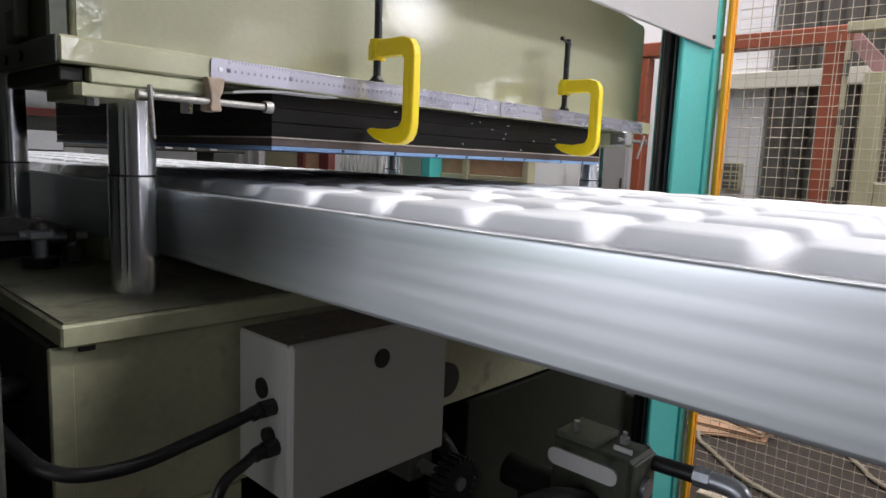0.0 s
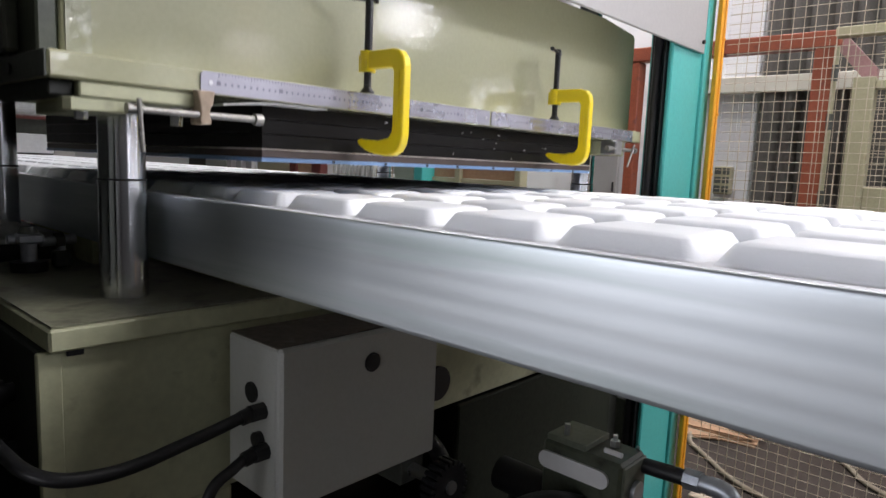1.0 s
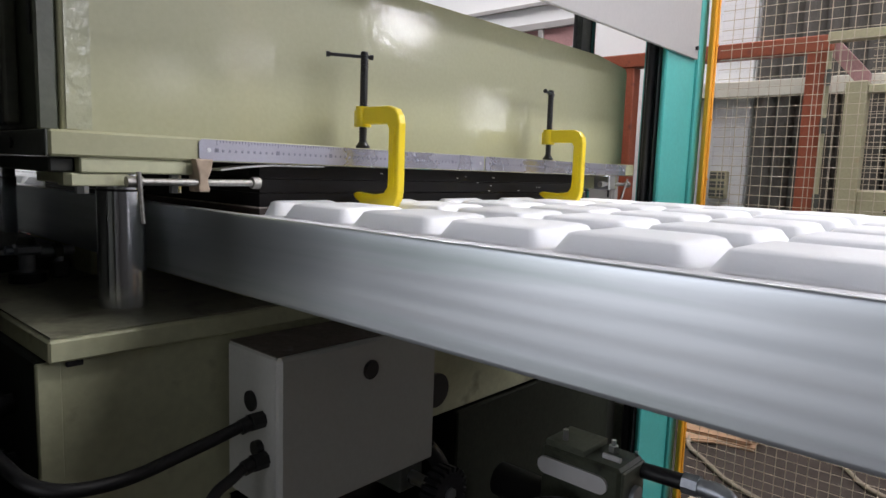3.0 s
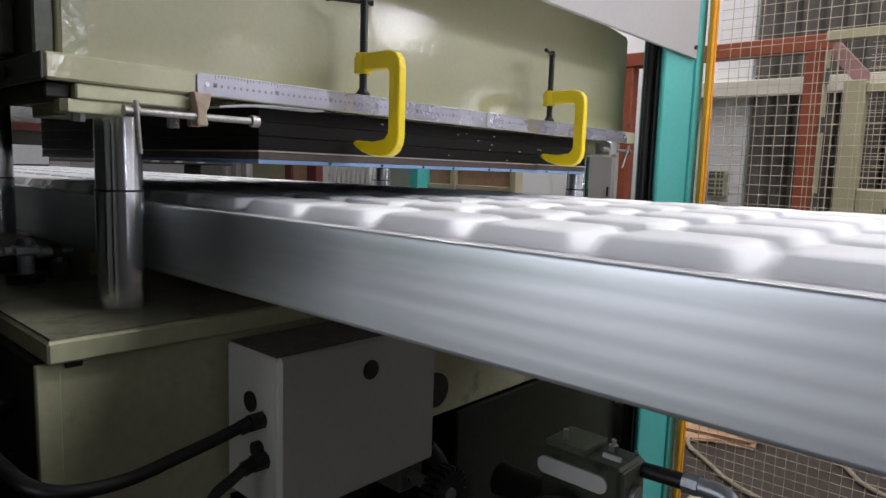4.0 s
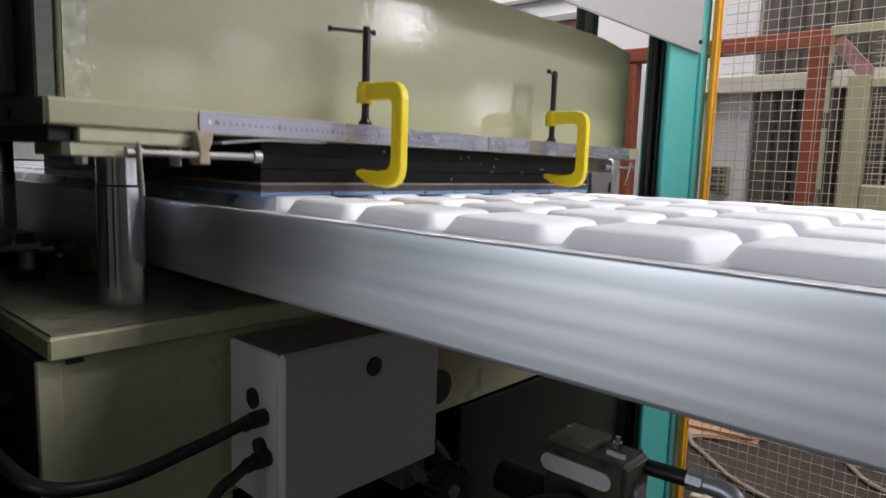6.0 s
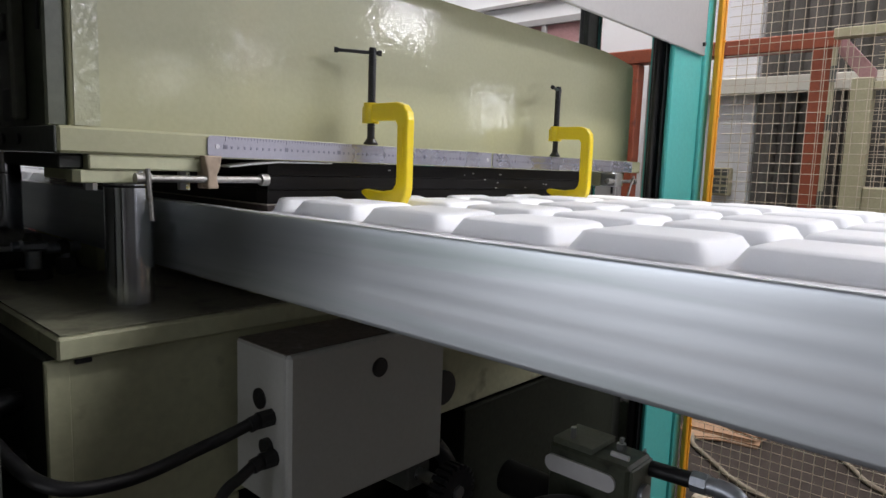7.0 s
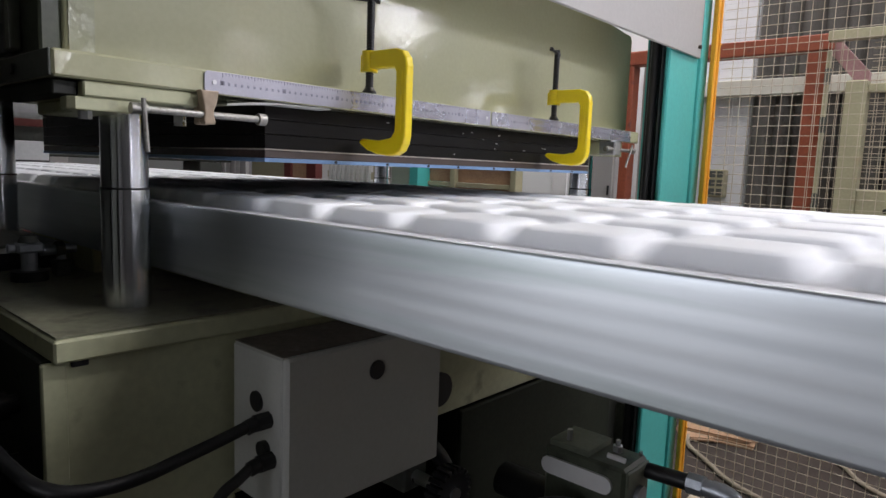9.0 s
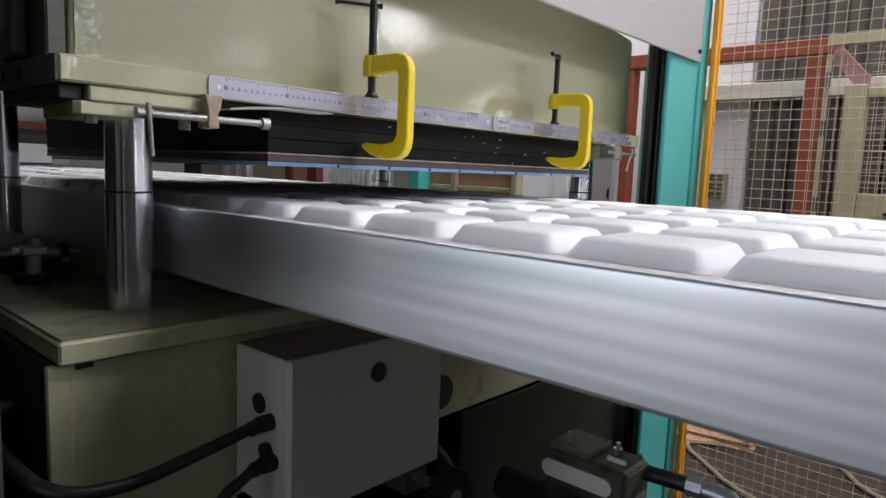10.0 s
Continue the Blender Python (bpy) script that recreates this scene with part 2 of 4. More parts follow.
def mesh_of(name, bm, material, smooth=False):
    me = bpy.data.meshes.new(name)
    bmesh.ops.recalc_face_normals(bm, faces=bm.faces[:])
    bm.to_mesh(me)
    bm.free()
    me.materials.append(material)
    if smooth:
        for p in me.polygons:
            p.use_smooth = True
        me.set_sharp_from_angle(angle=radians(40))
    return me


def part(name, bm, material, parent, label="", smooth=False):
    ob = new(name, mesh_of(name, bm, material, smooth))
    ob.parent = parent
    return tagged(ob, label)


def thing(name, label, category, group="", kind="", at=None):
    ob = new(name)
    ob.empty_display_size = 0.05
    if at is not None:
        ob.matrix_world = at
    return tagged(ob, label, category, group, kind)


def solid(name, bm, material, label, category, group="", kind="", smooth=False):
    ob = new(name, mesh_of(name, bm, material, smooth))
    return tagged(ob, label, category, group, kind)


def rounded(w, l, r, seg=5):
    """A rounded rectangle outline about the origin."""
    out = []
    for cx, cy, a0 in ((w / 2 - r, l / 2 - r, 0), (-w / 2 + r, l / 2 - r, 90), (-w / 2 + r, -l / 2 + r, 180), (w / 2 - r, -l / 2 + r, 270)):
        for k in range(seg + 1):
            a = radians(a0 + 90 * k / seg)
            out.append((cx + r * math.cos(a), cy + r * math.sin(a)))
    return out


# ---- hall ----
def wall_with_openings(name, axis, at, thick, lo, hi, top, openings, material):
    """A wall across x or y, in blocks round its openings (u0, u1, z0, z1)."""
    bm = bmesh.new()
    ops = sorted(openings)
    u = lo

    def slab(u0, u1, z0, z1):
        if u1 - u0 < 1e-4 or z1 - z0 < 1e-4:
            return
        if axis == "y":
            box(bm, u0, u1, at, at + thick, z0, z1, 0)
        else:
            box(bm, at, at + thick, u0, u1, z0, z1, 0)
    for u0, u1, z0, z1 in ops:
        slab(u, u0, 0, top)
        slab(u0, u1, 0, z0)
        slab(u0, u1, z1, top)
        u = u1
    slab(u, hi, 0, top)
    return solid(name, bm, material, "white painted hall wall", "wall", kind="structure")


solid("floor", B(-3.6, 9.4, -5.3, 8.2, -0.12, 0, 0), FLOOR, "stained red-brown concrete hall floor", "floor", kind="structure")
solid("ceiling", B(-3.6, 9.4, -5.3, 8.2, 4.6, 4.7, 0), CEIL, "pale flat hall ceiling", "ceiling", kind="structure")
ws = wall_with_openings("wall_south", "y", -5.2, 0.2, -3.6, 9.4, 3.8, WINDOWS_SOUTH, HALL_PAINT)
bm = bmesh.new()
for x0, x1 in ((-3.6, HIGH_FILL[0][0]), (HIGH_FILL[0][1], HIGH_FILL[1][0]), (HIGH_FILL[1][1], 9.4)):
    box(bm, x0, x1, -5.2, -5.0, 3.8, 4.6, 0)
for x0, x1, z0, z1 in HIGH_FILL:
    box(bm, x0, x1, -5.2, -5.0, 3.8, z0, 0)
    box(bm, x0, x1, -5.2, -5.0, z1, 4.6, 0)
solid("wall_south_upper", bm, HALL_PAINT, "grey painted hall wall round the added high light openings", "wall", kind="structure")
wall_with_openings("wall_west", "x", -3.7, 0.2, -5.0, 8.0, 4.6, WINDOWS_WEST, HALL_PAINT)
wall_with_openings("wall_north", "y", 8.0, 0.2, -3.6, 9.4, 4.6, [], HALL_PAINT)
EAST_X = 4.3
WINDOWS_EAST = [(-0.1, 1.345, 0.55, 3.2), (2.55, 3.35, 2.05, 2.30)]
wall_with_openings("wall_east", "x", EAST_X, 0.2, -0.3, 8.0, 4.6, WINDOWS_EAST, WALL)
wall_with_openings("wall_return", "y", -0.5, 0.2, EAST_X, 9.2, 4.6, [], HALL_PAINT)
wall_with_openings("wall_far_east", "x", 9.2, 0.2, -5.0, -0.3, 4.6, [], HALL_PAINT)


def hall_window(name, axis, at, u0, u1, z0, z1, cols, rows, pane_mat, depth=0.06, frame_mat=None):
    frame_mat = frame_mat or WHITE_PANEL
    w = thing(name, "window with pale painted bars and dusty panes", "window", kind="structure")
    f = 0.05

    def bar(nm, a0, a1, b0, b1, m, d0=0.0, d1=depth):
        if axis == "y":
            return part(nm, B(a0, a1, at + d0, at + d1, b0, b1, 0.003), m, w)
        return part(nm, B(at + d0, at + d1, a0, a1, b0, b1, 0.003), m, w)
    for nm, a0, a1, b0, b1 in (("window_sill", u0, u1, z0, z0 + f), ("window_head", u0, u1, z1 - f, z1),
                               ("jamb", u0, u0 + f, z0 + f, z1 - f), ("jamb", u1 - f, u1, z0 + f, z1 - f)):
        bar(nm, a0, a1, b0, b1, frame_mat)
    for k in range(1, cols):
        u = u0 + (u1 - u0) * k / cols
        bar("mullion", u - 0.02, u + 0.02, z0 + f, z1 - f, frame_mat, 0.005, depth - 0.005)
    for k in range(1, rows):
        z = z0 + (z1 - z0) * k / rows
        bar("transom", u0 + f, u1 - f, z - 0.035, z + 0.035, frame_mat, 0.008, depth + 0.012)
    if pane_mat:
        for i in range(cols):
            for j in range(rows):
                a, b = u0 + (u1 - u0) * i / cols, u0 + (u1 - u0) * (i + 1) / cols
                c, d = z0 + (z1 - z0) * j / rows, z0 + (z1 - z0) * (j + 1) / rows
                bar("pane", a + 0.02, b - 0.02, c + 0.03, d - 0.03, pane_mat, depth * 0.45, depth * 0.55)
    return w


n = 0
for x0, x1, z0, z1 in WINDOWS_SOUTH:
    n += 1
    hall_window(f"window_{n}", "y", -5.0, x0, x1, z0, z1, 3 if x1 - x0 > 0.5 else 1, 2, None)
for y0, y1, z0, z1 in WINDOWS_WEST:
    n += 1
    hall_window(f"window_{n}", "x", -3.66, y0, y1, z0, z1, 3 if x1 - x0 > 0.5 else 1, 2, None)
for y0, y1, z0, z1 in WINDOWS_EAST[:1]:
    n += 1
    hall_window(f"window_{n}", "x", EAST_X - 0.01, y0, y1, z0, z1, 3, 1, GLASS_DARK)
    solid("trim", B(EAST_X - 0.10, EAST_X - 0.012, y0, y1 + 0.43, 1.655, 1.748, 0.004), TRANSOM, "white painted window transom", "trim", kind="structure")
n += 1
hall_window(f"window_{n}", "x", EAST_X - 0.01, *WINDOWS_EAST[1], 2, 1, PINK)
for z in (2.42, 2.75):
    solid("trim", B(EAST_X - 0.03, EAST_X - 0.001, 2.2, 6.5, z, z + 0.03, 0.003), WHITE_PANEL, "pale conduit strip along the wall", "trim", kind="structure")

# pleated curtains at the east panes
for y0, y1 in ((0.64, 1.325), (-0.06, 0.62)):
    front, y, k = [], y0, 0
    while y < y1:
        w, deep = min(random.uniform(0.085, 0.13), y1 - y + 0.0001), random.uniform(0.032, 0.05)
        front += [(EAST_X - 0.045 - deep * math.sin(math.pi * u / 10) ** 0.8, y + w * (u / 10)) for u in range(10)]
        y += w
    front.append((EAST_X - 0.045, y))
    back = [(x + 0.004, yy) for x, yy in front[::-1]]
    solid("curtain", prism(front + back, "z", 0.62, 3.12), CURTAIN, "grey pleated curtain hanging at a window", "curtain", "curtains", smooth=True)

# tiled strip of the east wall between the windows
tiles = tagged(solid("tiled_wall", B(EAST_X - 0.016, EAST_X - 0.004, 1.355, 1.76, 0, 3.3, 0), GROUT, "", "wall", kind="structure"), "white glazed tiles on the hall wall")
tile_mesh = mesh_of("tile", B(-0.003, 0, 0.0012, 0.0988, 0.0012, 0.0438, 0.0008), TILE)
for i in range(4):
    for j in range(68):
        ob = new("tile", tile_mesh)
        ob.parent = tiles
        ob.location = (EAST_X - 0.016, 1.358 + i * 0.1, 0.2 + j * 0.045)

# added ceiling tubes, out of view
for x, y, z, power in TUBES:
    t = thing("ceiling_light", "long white ceiling light with a glowing diffuser, added out of view", "ceiling light", "ceiling lights", at=pose(x, y, z))
    if z < 4:
        for dx in (-0.6, 0.6):
            part("hanger", rods(((dx, 0, 0.2405), (dx, 0, 4.6 - z), 0.006, 8)), DULL_STEEL, t)
    part("housing", B(-0.75, 0.75, -0.15, 0.15, 0.0, 0.24, 0.01), WHITE_PANEL, t)
    part("diffuser", B(-0.72, 0.72, -0.13, 0.13, -0.03, -0.002, 0.004), LAMP, t)


# ---- red steel frame and cream frames behind the machine ----
def gate_frame():
    g = thing("steel_gate_frame", "red oxide painted steel gate frame", "steel frame")
    for y0, y1 in ((1.975, 2.065), (0.885, 0.985)):
        part("post", B(3.95, 4.04, y0, y1, 0, 1.84, 0.006), RED, g)
    part("lintel", B(3.945, 4.045, 0.86, 2.35, 1.842, 1.928, 0.006), RED, g)
    part("brace", prism([(0.872, 1.93), (0.69, 1.72), (0.69, 1.60), (0.872, 1.82)], "x", 3.965, 4.025, 0.003), PINK, g, "faded pink diagonal brace")
    part("hinge_strip", B(3.93, 3.9495, 0.862, 0.886, 0, 1.838, 0.003), CREAM_POST, g, "cream strip with rusty edges")
    for z in (1.05, 1.45, 1.7):
        part("hinge", rods(((3.915, 0.868, z - 0.04), (3.915, 0.868, z + 0.04), 0.016)), DARK_GREEN, g)
    return g


gate_frame()
solid("steel_post", B(4.075, 4.12, 1.925, 1.966, 0, 1.86, 0.004), WHITE_PANEL, "white steel post beside the red gate", "post")


def side_machine():
    m = thing("guarded_machine", "cream painted machine with wire mesh guards", "machine")
    part("post", B(3.80, 3.90, 0.665, 0.760, 0, 1.66, 0.006), CREAM_POST, m)
    part("post", B(3.80, 3.90, -0.9, -0.8, 0, 1.9, 0.006), CREAM_POST, m)
    part("top_bar", B(3.80, 3.86, -0.9, 0.86, 1.86, 1.91, 0.004), CREAM_POST, m)
    part("rail", B(3.81, 3.87, -0.8, 0.664, 1.60, 1.64, 0.004), CREAM_POST, m)
    p = part("panel", B(3.81, 3.86, -0.8, 0.664, 0.35, 1.12, 0.006), CREAM_POST, m)
    for y, z in ((0.50, 0.98), (0.53, 1.02), (0.42, 0.99), (0.43, 1.06)):
        part("knob", rods(((3.80, y, z), (3.812, y, z), 0.012)), BLACK, p)
    bm = bmesh.new()
    for k in range(48):
        y = -0.79 + k * 0.03
        rod(bm, (3.835, y, 1.12), (3.835, y, 1.86), 0.0016, 4, None, False)
    for k in range(25):
        rod(bm, (3.835, -0.8, 1.12 + k * 0.03), (3.835, 0.66, 1.12 + k * 0.03), 0.0016, 4, None, False)
    for k in range(5):
        rod(bm, (3.835, 0.77 + k * 0.03, 0.0), (3.835, 0.77 + k * 0.03, 1.86), 0.0016, 4, None, False)
    tagged(part("mesh_guard", bm, WIRE, m), kind="stuff")


side_machine()

# bench, frames and boxes seen under the raised platen
def cream_rack():
    r = thing("cream_rack", "cream painted steel rack behind the press", "rack")
    for y in (2.53, 3.06, 3.42):
        part("post", B(3.5, 3.58, y, y + 0.05, 0, 1.30, 0.004), CREAM_POST, r)
    for z in (1.02, 1.20):
        part("shelf_bar", B(3.51, 3.57, 2.581, 3.059, z, z + 0.03, 0.003), CREAM_POST, r)
        part("shelf_bar", B(3.51, 3.57, 3.111, 3.419, z, z + 0.03, 0.003), CREAM_POST, r)
    part("board", B(3.53, 3.55, 3.112, 3.418, 1.052, 1.198, 0.003), CARD, r)
    part("board", B(3.53, 3.55, 2.582, 3.058, 1.052, 1.198, 0.003), CARD, r)
    part("board", B(3.53, 3.55, 2.582, 3.058, 0.35, 1.018, 0.003), CARD, r)
    part("board", B(3.53, 3.55, 3.112, 3.418, 0.35, 1.018, 0.003), CREAM_POST, r)


cream_rack()
solid("steel_post", B(3.86, 3.95, 2.90, 2.99, 0, 1.7, 0.005), DARK_RED, "dark red steel post behind the press", "post")
solid("steel_post", B(3.86, 3.93, 2.82, 2.895, 0, 1.7, 0.005), CREAM_POST, "cream steel post behind the press", "post")
elc = thing("electric_cabinet", "light grey electric cabinet beside the gate", "cabinet")
part("body", B(3.70, 3.75, 1.93, 2.14, 0, 1.47, 0.005), WHITE_PANEL, elc)
part("door", B(3.686, 3.699, 1.94, 2.13, 0.1, 1.44, 0.003), WHITE_PANEL, elc)
part("handle", B(3.676, 3.6858, 1.955, 1.967, 1.02, 1.08, 0.002), BLACK, elc)
c = thing("green_cabinet", "teal and green machine cabinet", "cabinet")
part("body", B(3.4, 3.7, 3.422, 3.65, 0, 1.28, 0.008), GREEN_GREY, c)
part("door", B(3.4, 3.7, 3.335, 3.42, 0.0, 1.28, 0.004), TEAL, c)
s = thing("slatted_crate", "pale slatted wooden crate", "crate")
for k in range(9):
    part("slat", prism([(4.13 + k * 0.062, 0.45), (4.16 + k * 0.062, 0.45), (4.12 + k * 0.062, 1.215), (4.09 + k * 0.062, 1.215)], "x", 3.60, 3.63), CLOTH, s)
for z in (0.36, 1.03):
    part("bar", B(3.632, 3.66, 4.04, 4.68, z, z + 0.06, 0.003), CREAM_POST, s)
for y in (4.06, 4.60):
    part("leg", B(3.661, 3.70, y, y + 0.05, 0, 1.18, 0.003), CREAM_POST, s)
scr = thing("partition_screen", "red steel posts with pale panels behind the line", "partition")
for y0, y1 in ((5.225, 5.335), (4.84, 4.985)):
    part("post", B(3.62, 3.70, y0, y1, 0, 1.75, 0.005), DARK_RED, scr)
part("panel", B(3.64, 3.66, 4.987, 5.223, 0.3, 1.7, 0.003), CARD, scr, "beige board")
part("panel", B(3.64, 3.66, 5.337, 5.93, 0.3, 1.7, 0.003), CREAM_POST, scr, "pale green-white board")
for k in range(3):
    part("fitting", B(3.60, 3.66, 5.98 + k * 0.2, 6.09 + k * 0.2, 0.0, 1.4, 0.006), WHITE_PANEL, scr)
# White board added in place of a bright window patch behind the press.
solid("bright_patch_board", B(4.24, 4.26, 2.60, 2.72, 0.0, 1.22, 0.003), WALL, "small white board standing in for a bright window", "board")
# machines up the line
u = thing("red_machine", "dark red machine with a pale cover", "machine")
part("housing", B(1.0, 2.2, 6.9, 7.6, 0, 1.50, 0.02), DARK_RED, u)
part("cover", B(0.95, 2.25, 6.85, 7.65, 1.502, 1.53, 0.004), WHITE_PANEL, u)
part("apron", B(0.98, 2.22, 6.80, 6.848, 0.9, 1.30, 0.004), WHITE_PANEL, u)
oven = thing("forming_oven", "dark forming oven frame over the sheet", "oven")
part("beam", B(0.2, 3.0, 5.2, 5.5, 1.125, 1.50, 0.01), DARK_OLD, oven)
for x in (0.2, 2.7):
    part("leg", B(x, x + 0.2, 5.2, 5.5, 0, 1.124, 0.006), DARK_OLD, oven)
for k in range(5):
    part("fitting", B(1.9 + k * 0.19, 1.96 + k * 0.19, 5.17, 5.199, 1.14, 1.20, 0.003), WHITE_PANEL, oven)
wallbox = thing("switch_box", "small pale wall box with a slotted cover", "switch box")
part("body", B(EAST_X - 0.09, EAST_X - 0.02, 1.445, 1.545, 1.03, 1.205, 0.006), CREAM_POST, wallbox)
for k in range(3):
    for y in (1.450, 1.500):
        part("slot", B(EAST_X - 0.094, EAST_X - 0.088, y, y + 0.04, 1.045 + k * 0.055, 1.085 + k * 0.055, 0.001), DARK_GREEN, wallbox)


# ---- safety fence beside the machine ----
FENCE_X = 2.15
fence = thing("safety_fence", "orange posted wire mesh safety fence", "fence")
part("post", B(2.014, 2.052, 0.758, 0.7745, 0, 2.4, 0.003), ORANGE, fence, "bright orange painted post")
part("strip", B(2.029, 2.037, 0.7545, 0.7578, 0.01, 2.39, 0.001), ORANGE, fence)
for z in (0.35, 0.75, 1.15, 1.33, 1.55, 1.95):
    part("bolt", rods(((2.033, 0.751, z), (2.033, 0.7545, z), 0.004, 6)), ORANGE, fence)
part("post", B(2.12, 2.18, -1.8, -1.74, 0, 2.4, 0.004), ORANGE, fence)
part("top_rail", B(2.13, 2.17, -1.74, 0.768, 2.36, 2.40, 0.003), ORANGE, fence)
part("bottom_rail", B(2.13, 2.17, -1.74, 0.768, 0.04, 0.07, 0.003), WIRE, fence)
bm = bmesh.new()
for k in range(83):
    y = 0.752 - k * 0.030
    rod(bm, (FENCE_X + 0.002, y, 0.07), (FENCE_X + 0.002, y, 2.36), 0.0011, 5, None, False)
for k in range(76):
    z = 0.085 + k * 0.030
    rod(bm, (FENCE_X - 0.001, 0.785, z), (FENCE_X - 0.001, -1.74, z), 0.0011, 5, None, False)
tagged(part("wire_mesh", bm, WIRE, fence, "thin pale wire mesh"), kind="stuff")

# ---- teal machine column with its cover ----
col = thing("machine_column", "teal painted steel machine column", "column")
part("web", B(1.783, 1.9865, 0.797, 0.812, 0, 2.5, 0.004), TEAL, col)
part("flange", B(1.987, 2.042, 0.789, 0.812, 0, 2.5, 0.006, 3), TEAL, col, smooth=True)
part("flange", B(2.024, 2.042, 0.8125, 0.98, 0, 2.5, 0.003), TEAL, col)
# Left twin of the teal column; its dark colour stands in for shade.
col = thing("machine_column", "steel machine column, its shade put in the colour", "column")
part("web", B(0.10, 0.124, 0.822, 0.952, 0, 2.5, 0.004), DARK_GREEN, col)
part("flange", B(0.06, 0.172, 0.796, 0.820, 0, 2.5, 0.004), DARK_GREEN, col)
part("flange", B(0.06, 0.172, 0.954, 0.966, 0, 2.5, 0.003), DARK_GREEN, col)
# Panel added out of view to keep west light off the press bed.
encl = thing("unseen_side_panel", "unseen dark panel added to shade the bed", "machine guard")
part("panel", B(0.09, 0.10, 0.968, 2.4, 0.0, 2.4, 0.002), DARK_GREEN, encl)
part("frame", B(0.085, 0.125, 2.401, 2.44, 0.0, 2.4, 0.003), DARK_GREEN, encl)
guides = thing("guide_rails", "black vertical guide rods beside the column", "guide rod")
for x, y, r in ((1.787, 0.841, 0.013), (1.806, 0.828, 0.009)):
    part("rod", rods(((x, y, 0), (x, y, 2.5), r)), BLACK, guides, smooth=True)
part("cable_guard", B(1.772, 1.80, 0.8145, 0.8165, 0, 2.5, 0.0005), RUBBER, guides)
part("rod", B(1.803, 1.818, 0.845, 0.870, 0, 2.5, 0.003), RUBBER, guides)

hood = thing("machine_hood", "off-white machine hood carried by the columns", "machine hood")
part("beam", B(0.06, 2.08, 0.803, 0.95, 2.501, 2.62, 0.004), WHITE_PANEL, hood)
cover = thing("cover_panel", "off-white folded sheet metal cover panel", "cover panel")
part("face", B(0.06, 1.97, 0.785, 0.794, 1.501, 2.60, 0.002), WHITE_PANEL, cover)
part("hanger", B(1.2, 1.3, 0.7945, 0.8025, 2.45, 2.60, 0.001), WHITE_PANEL, cover)
part("bolt", rods(((1.952, 0.778, 1.532), (1.952, 0.786, 1.532), 0.006)), BLACK, cover)

# ---- press base ----
base = thing("press_bed", "cream painted steel press bed with an oily top", "press bed")
part("top_plate", B(0.248, 1.80, 0.859, 2.04, 0.899, 0.928, 0.003), CREAM_OLD, base)
part("top_skin", B(0.253, 1.794, 0.866, 2.03, 0.9285, 0.931, 0.0), DIRTY_TOP, base, "brown oily top face")
part("body", B(0.262, 1.78, 0.874, 1.74, 0.640, 0.8985, 0.004), CREAM_OLD, base)
part("end_frame", B(0.262, 0.50, 0.878, 1.74, 0.0, 0.639, 0.004), CREAM_OLD, base)
# Right end frame and rear plate: shade under the bed is in their colour.
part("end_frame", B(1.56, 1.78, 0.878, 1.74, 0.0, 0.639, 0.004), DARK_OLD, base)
part("corner_chip", B(0.270, 0.290, 0.868, 0.8735, 0.890, 0.8985, 0.001), BLACK, base)
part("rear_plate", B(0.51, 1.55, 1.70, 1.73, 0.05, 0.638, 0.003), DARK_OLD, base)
# Side plate darkened for shade; the corner strip keeps the cream paint.
side = part("side_plate", B(0.240, 0.2612, 0.8825, 1.98, 0.30, 0.8985, 0.003), DARK_OLD, base, "side plate, coloured dark for shade")
part("corner_strip", B(0.2375, 0.266, 0.8725, 0.8822, 0.0, 0.8978, 0.002), CREAM_OLD, base)
for z in (0.82, 0.738):
    part("knob", rods(((0.2398, 0.985, z), (0.228, 0.985, z), 0.013, 16), ((0.228, 0.985, z), (0.204, 0.985, z), 0.019, 20)), BLACK, side, smooth=True)
part("rail_block", B(0.452, 0.484, 1.30, 1.66, 0.9315, 0.9805, 0.002), CREAM_OLD, base)
part("strip", B(0.565, 0.60, 0.94, 1.66, 0.9315, 0.937, 0.001), CREAM, base)
part("port", rods(((0.955, 0.8735, 0.70), (0.955, 0.866, 0.70), 0.036, 24)), BLACK, base, "round black port", smooth=True)
part("rail_block", B(1.60, 1.64, 0.93, 1.66, 0.9315, 0.9805, 0.002), CREAM_OLD, base)

PILLARS = [(0.393, 1.003), (0.380, 1.60), (1.705, 1.008), (1.66, 1.82)]
for x, y in PILLARS:
    p = thing("guide_sleeve", "polished chrome guide pillar on the base", "guide pillar", "guide pillars", at=pose(x, y, 0.9312))
    part("sleeve", rods(((0, 0, 0.0452 if y == 1.60 else 0), (0, 0, 0.172), 0.0335, 40)), CHROME, p, smooth=True)
    part("ring", rods(((0, 0, 0.1722), (0, 0, 0.1752), 0.0336, 40)), RUBBER, p, "thin black seal ring", smooth=True)

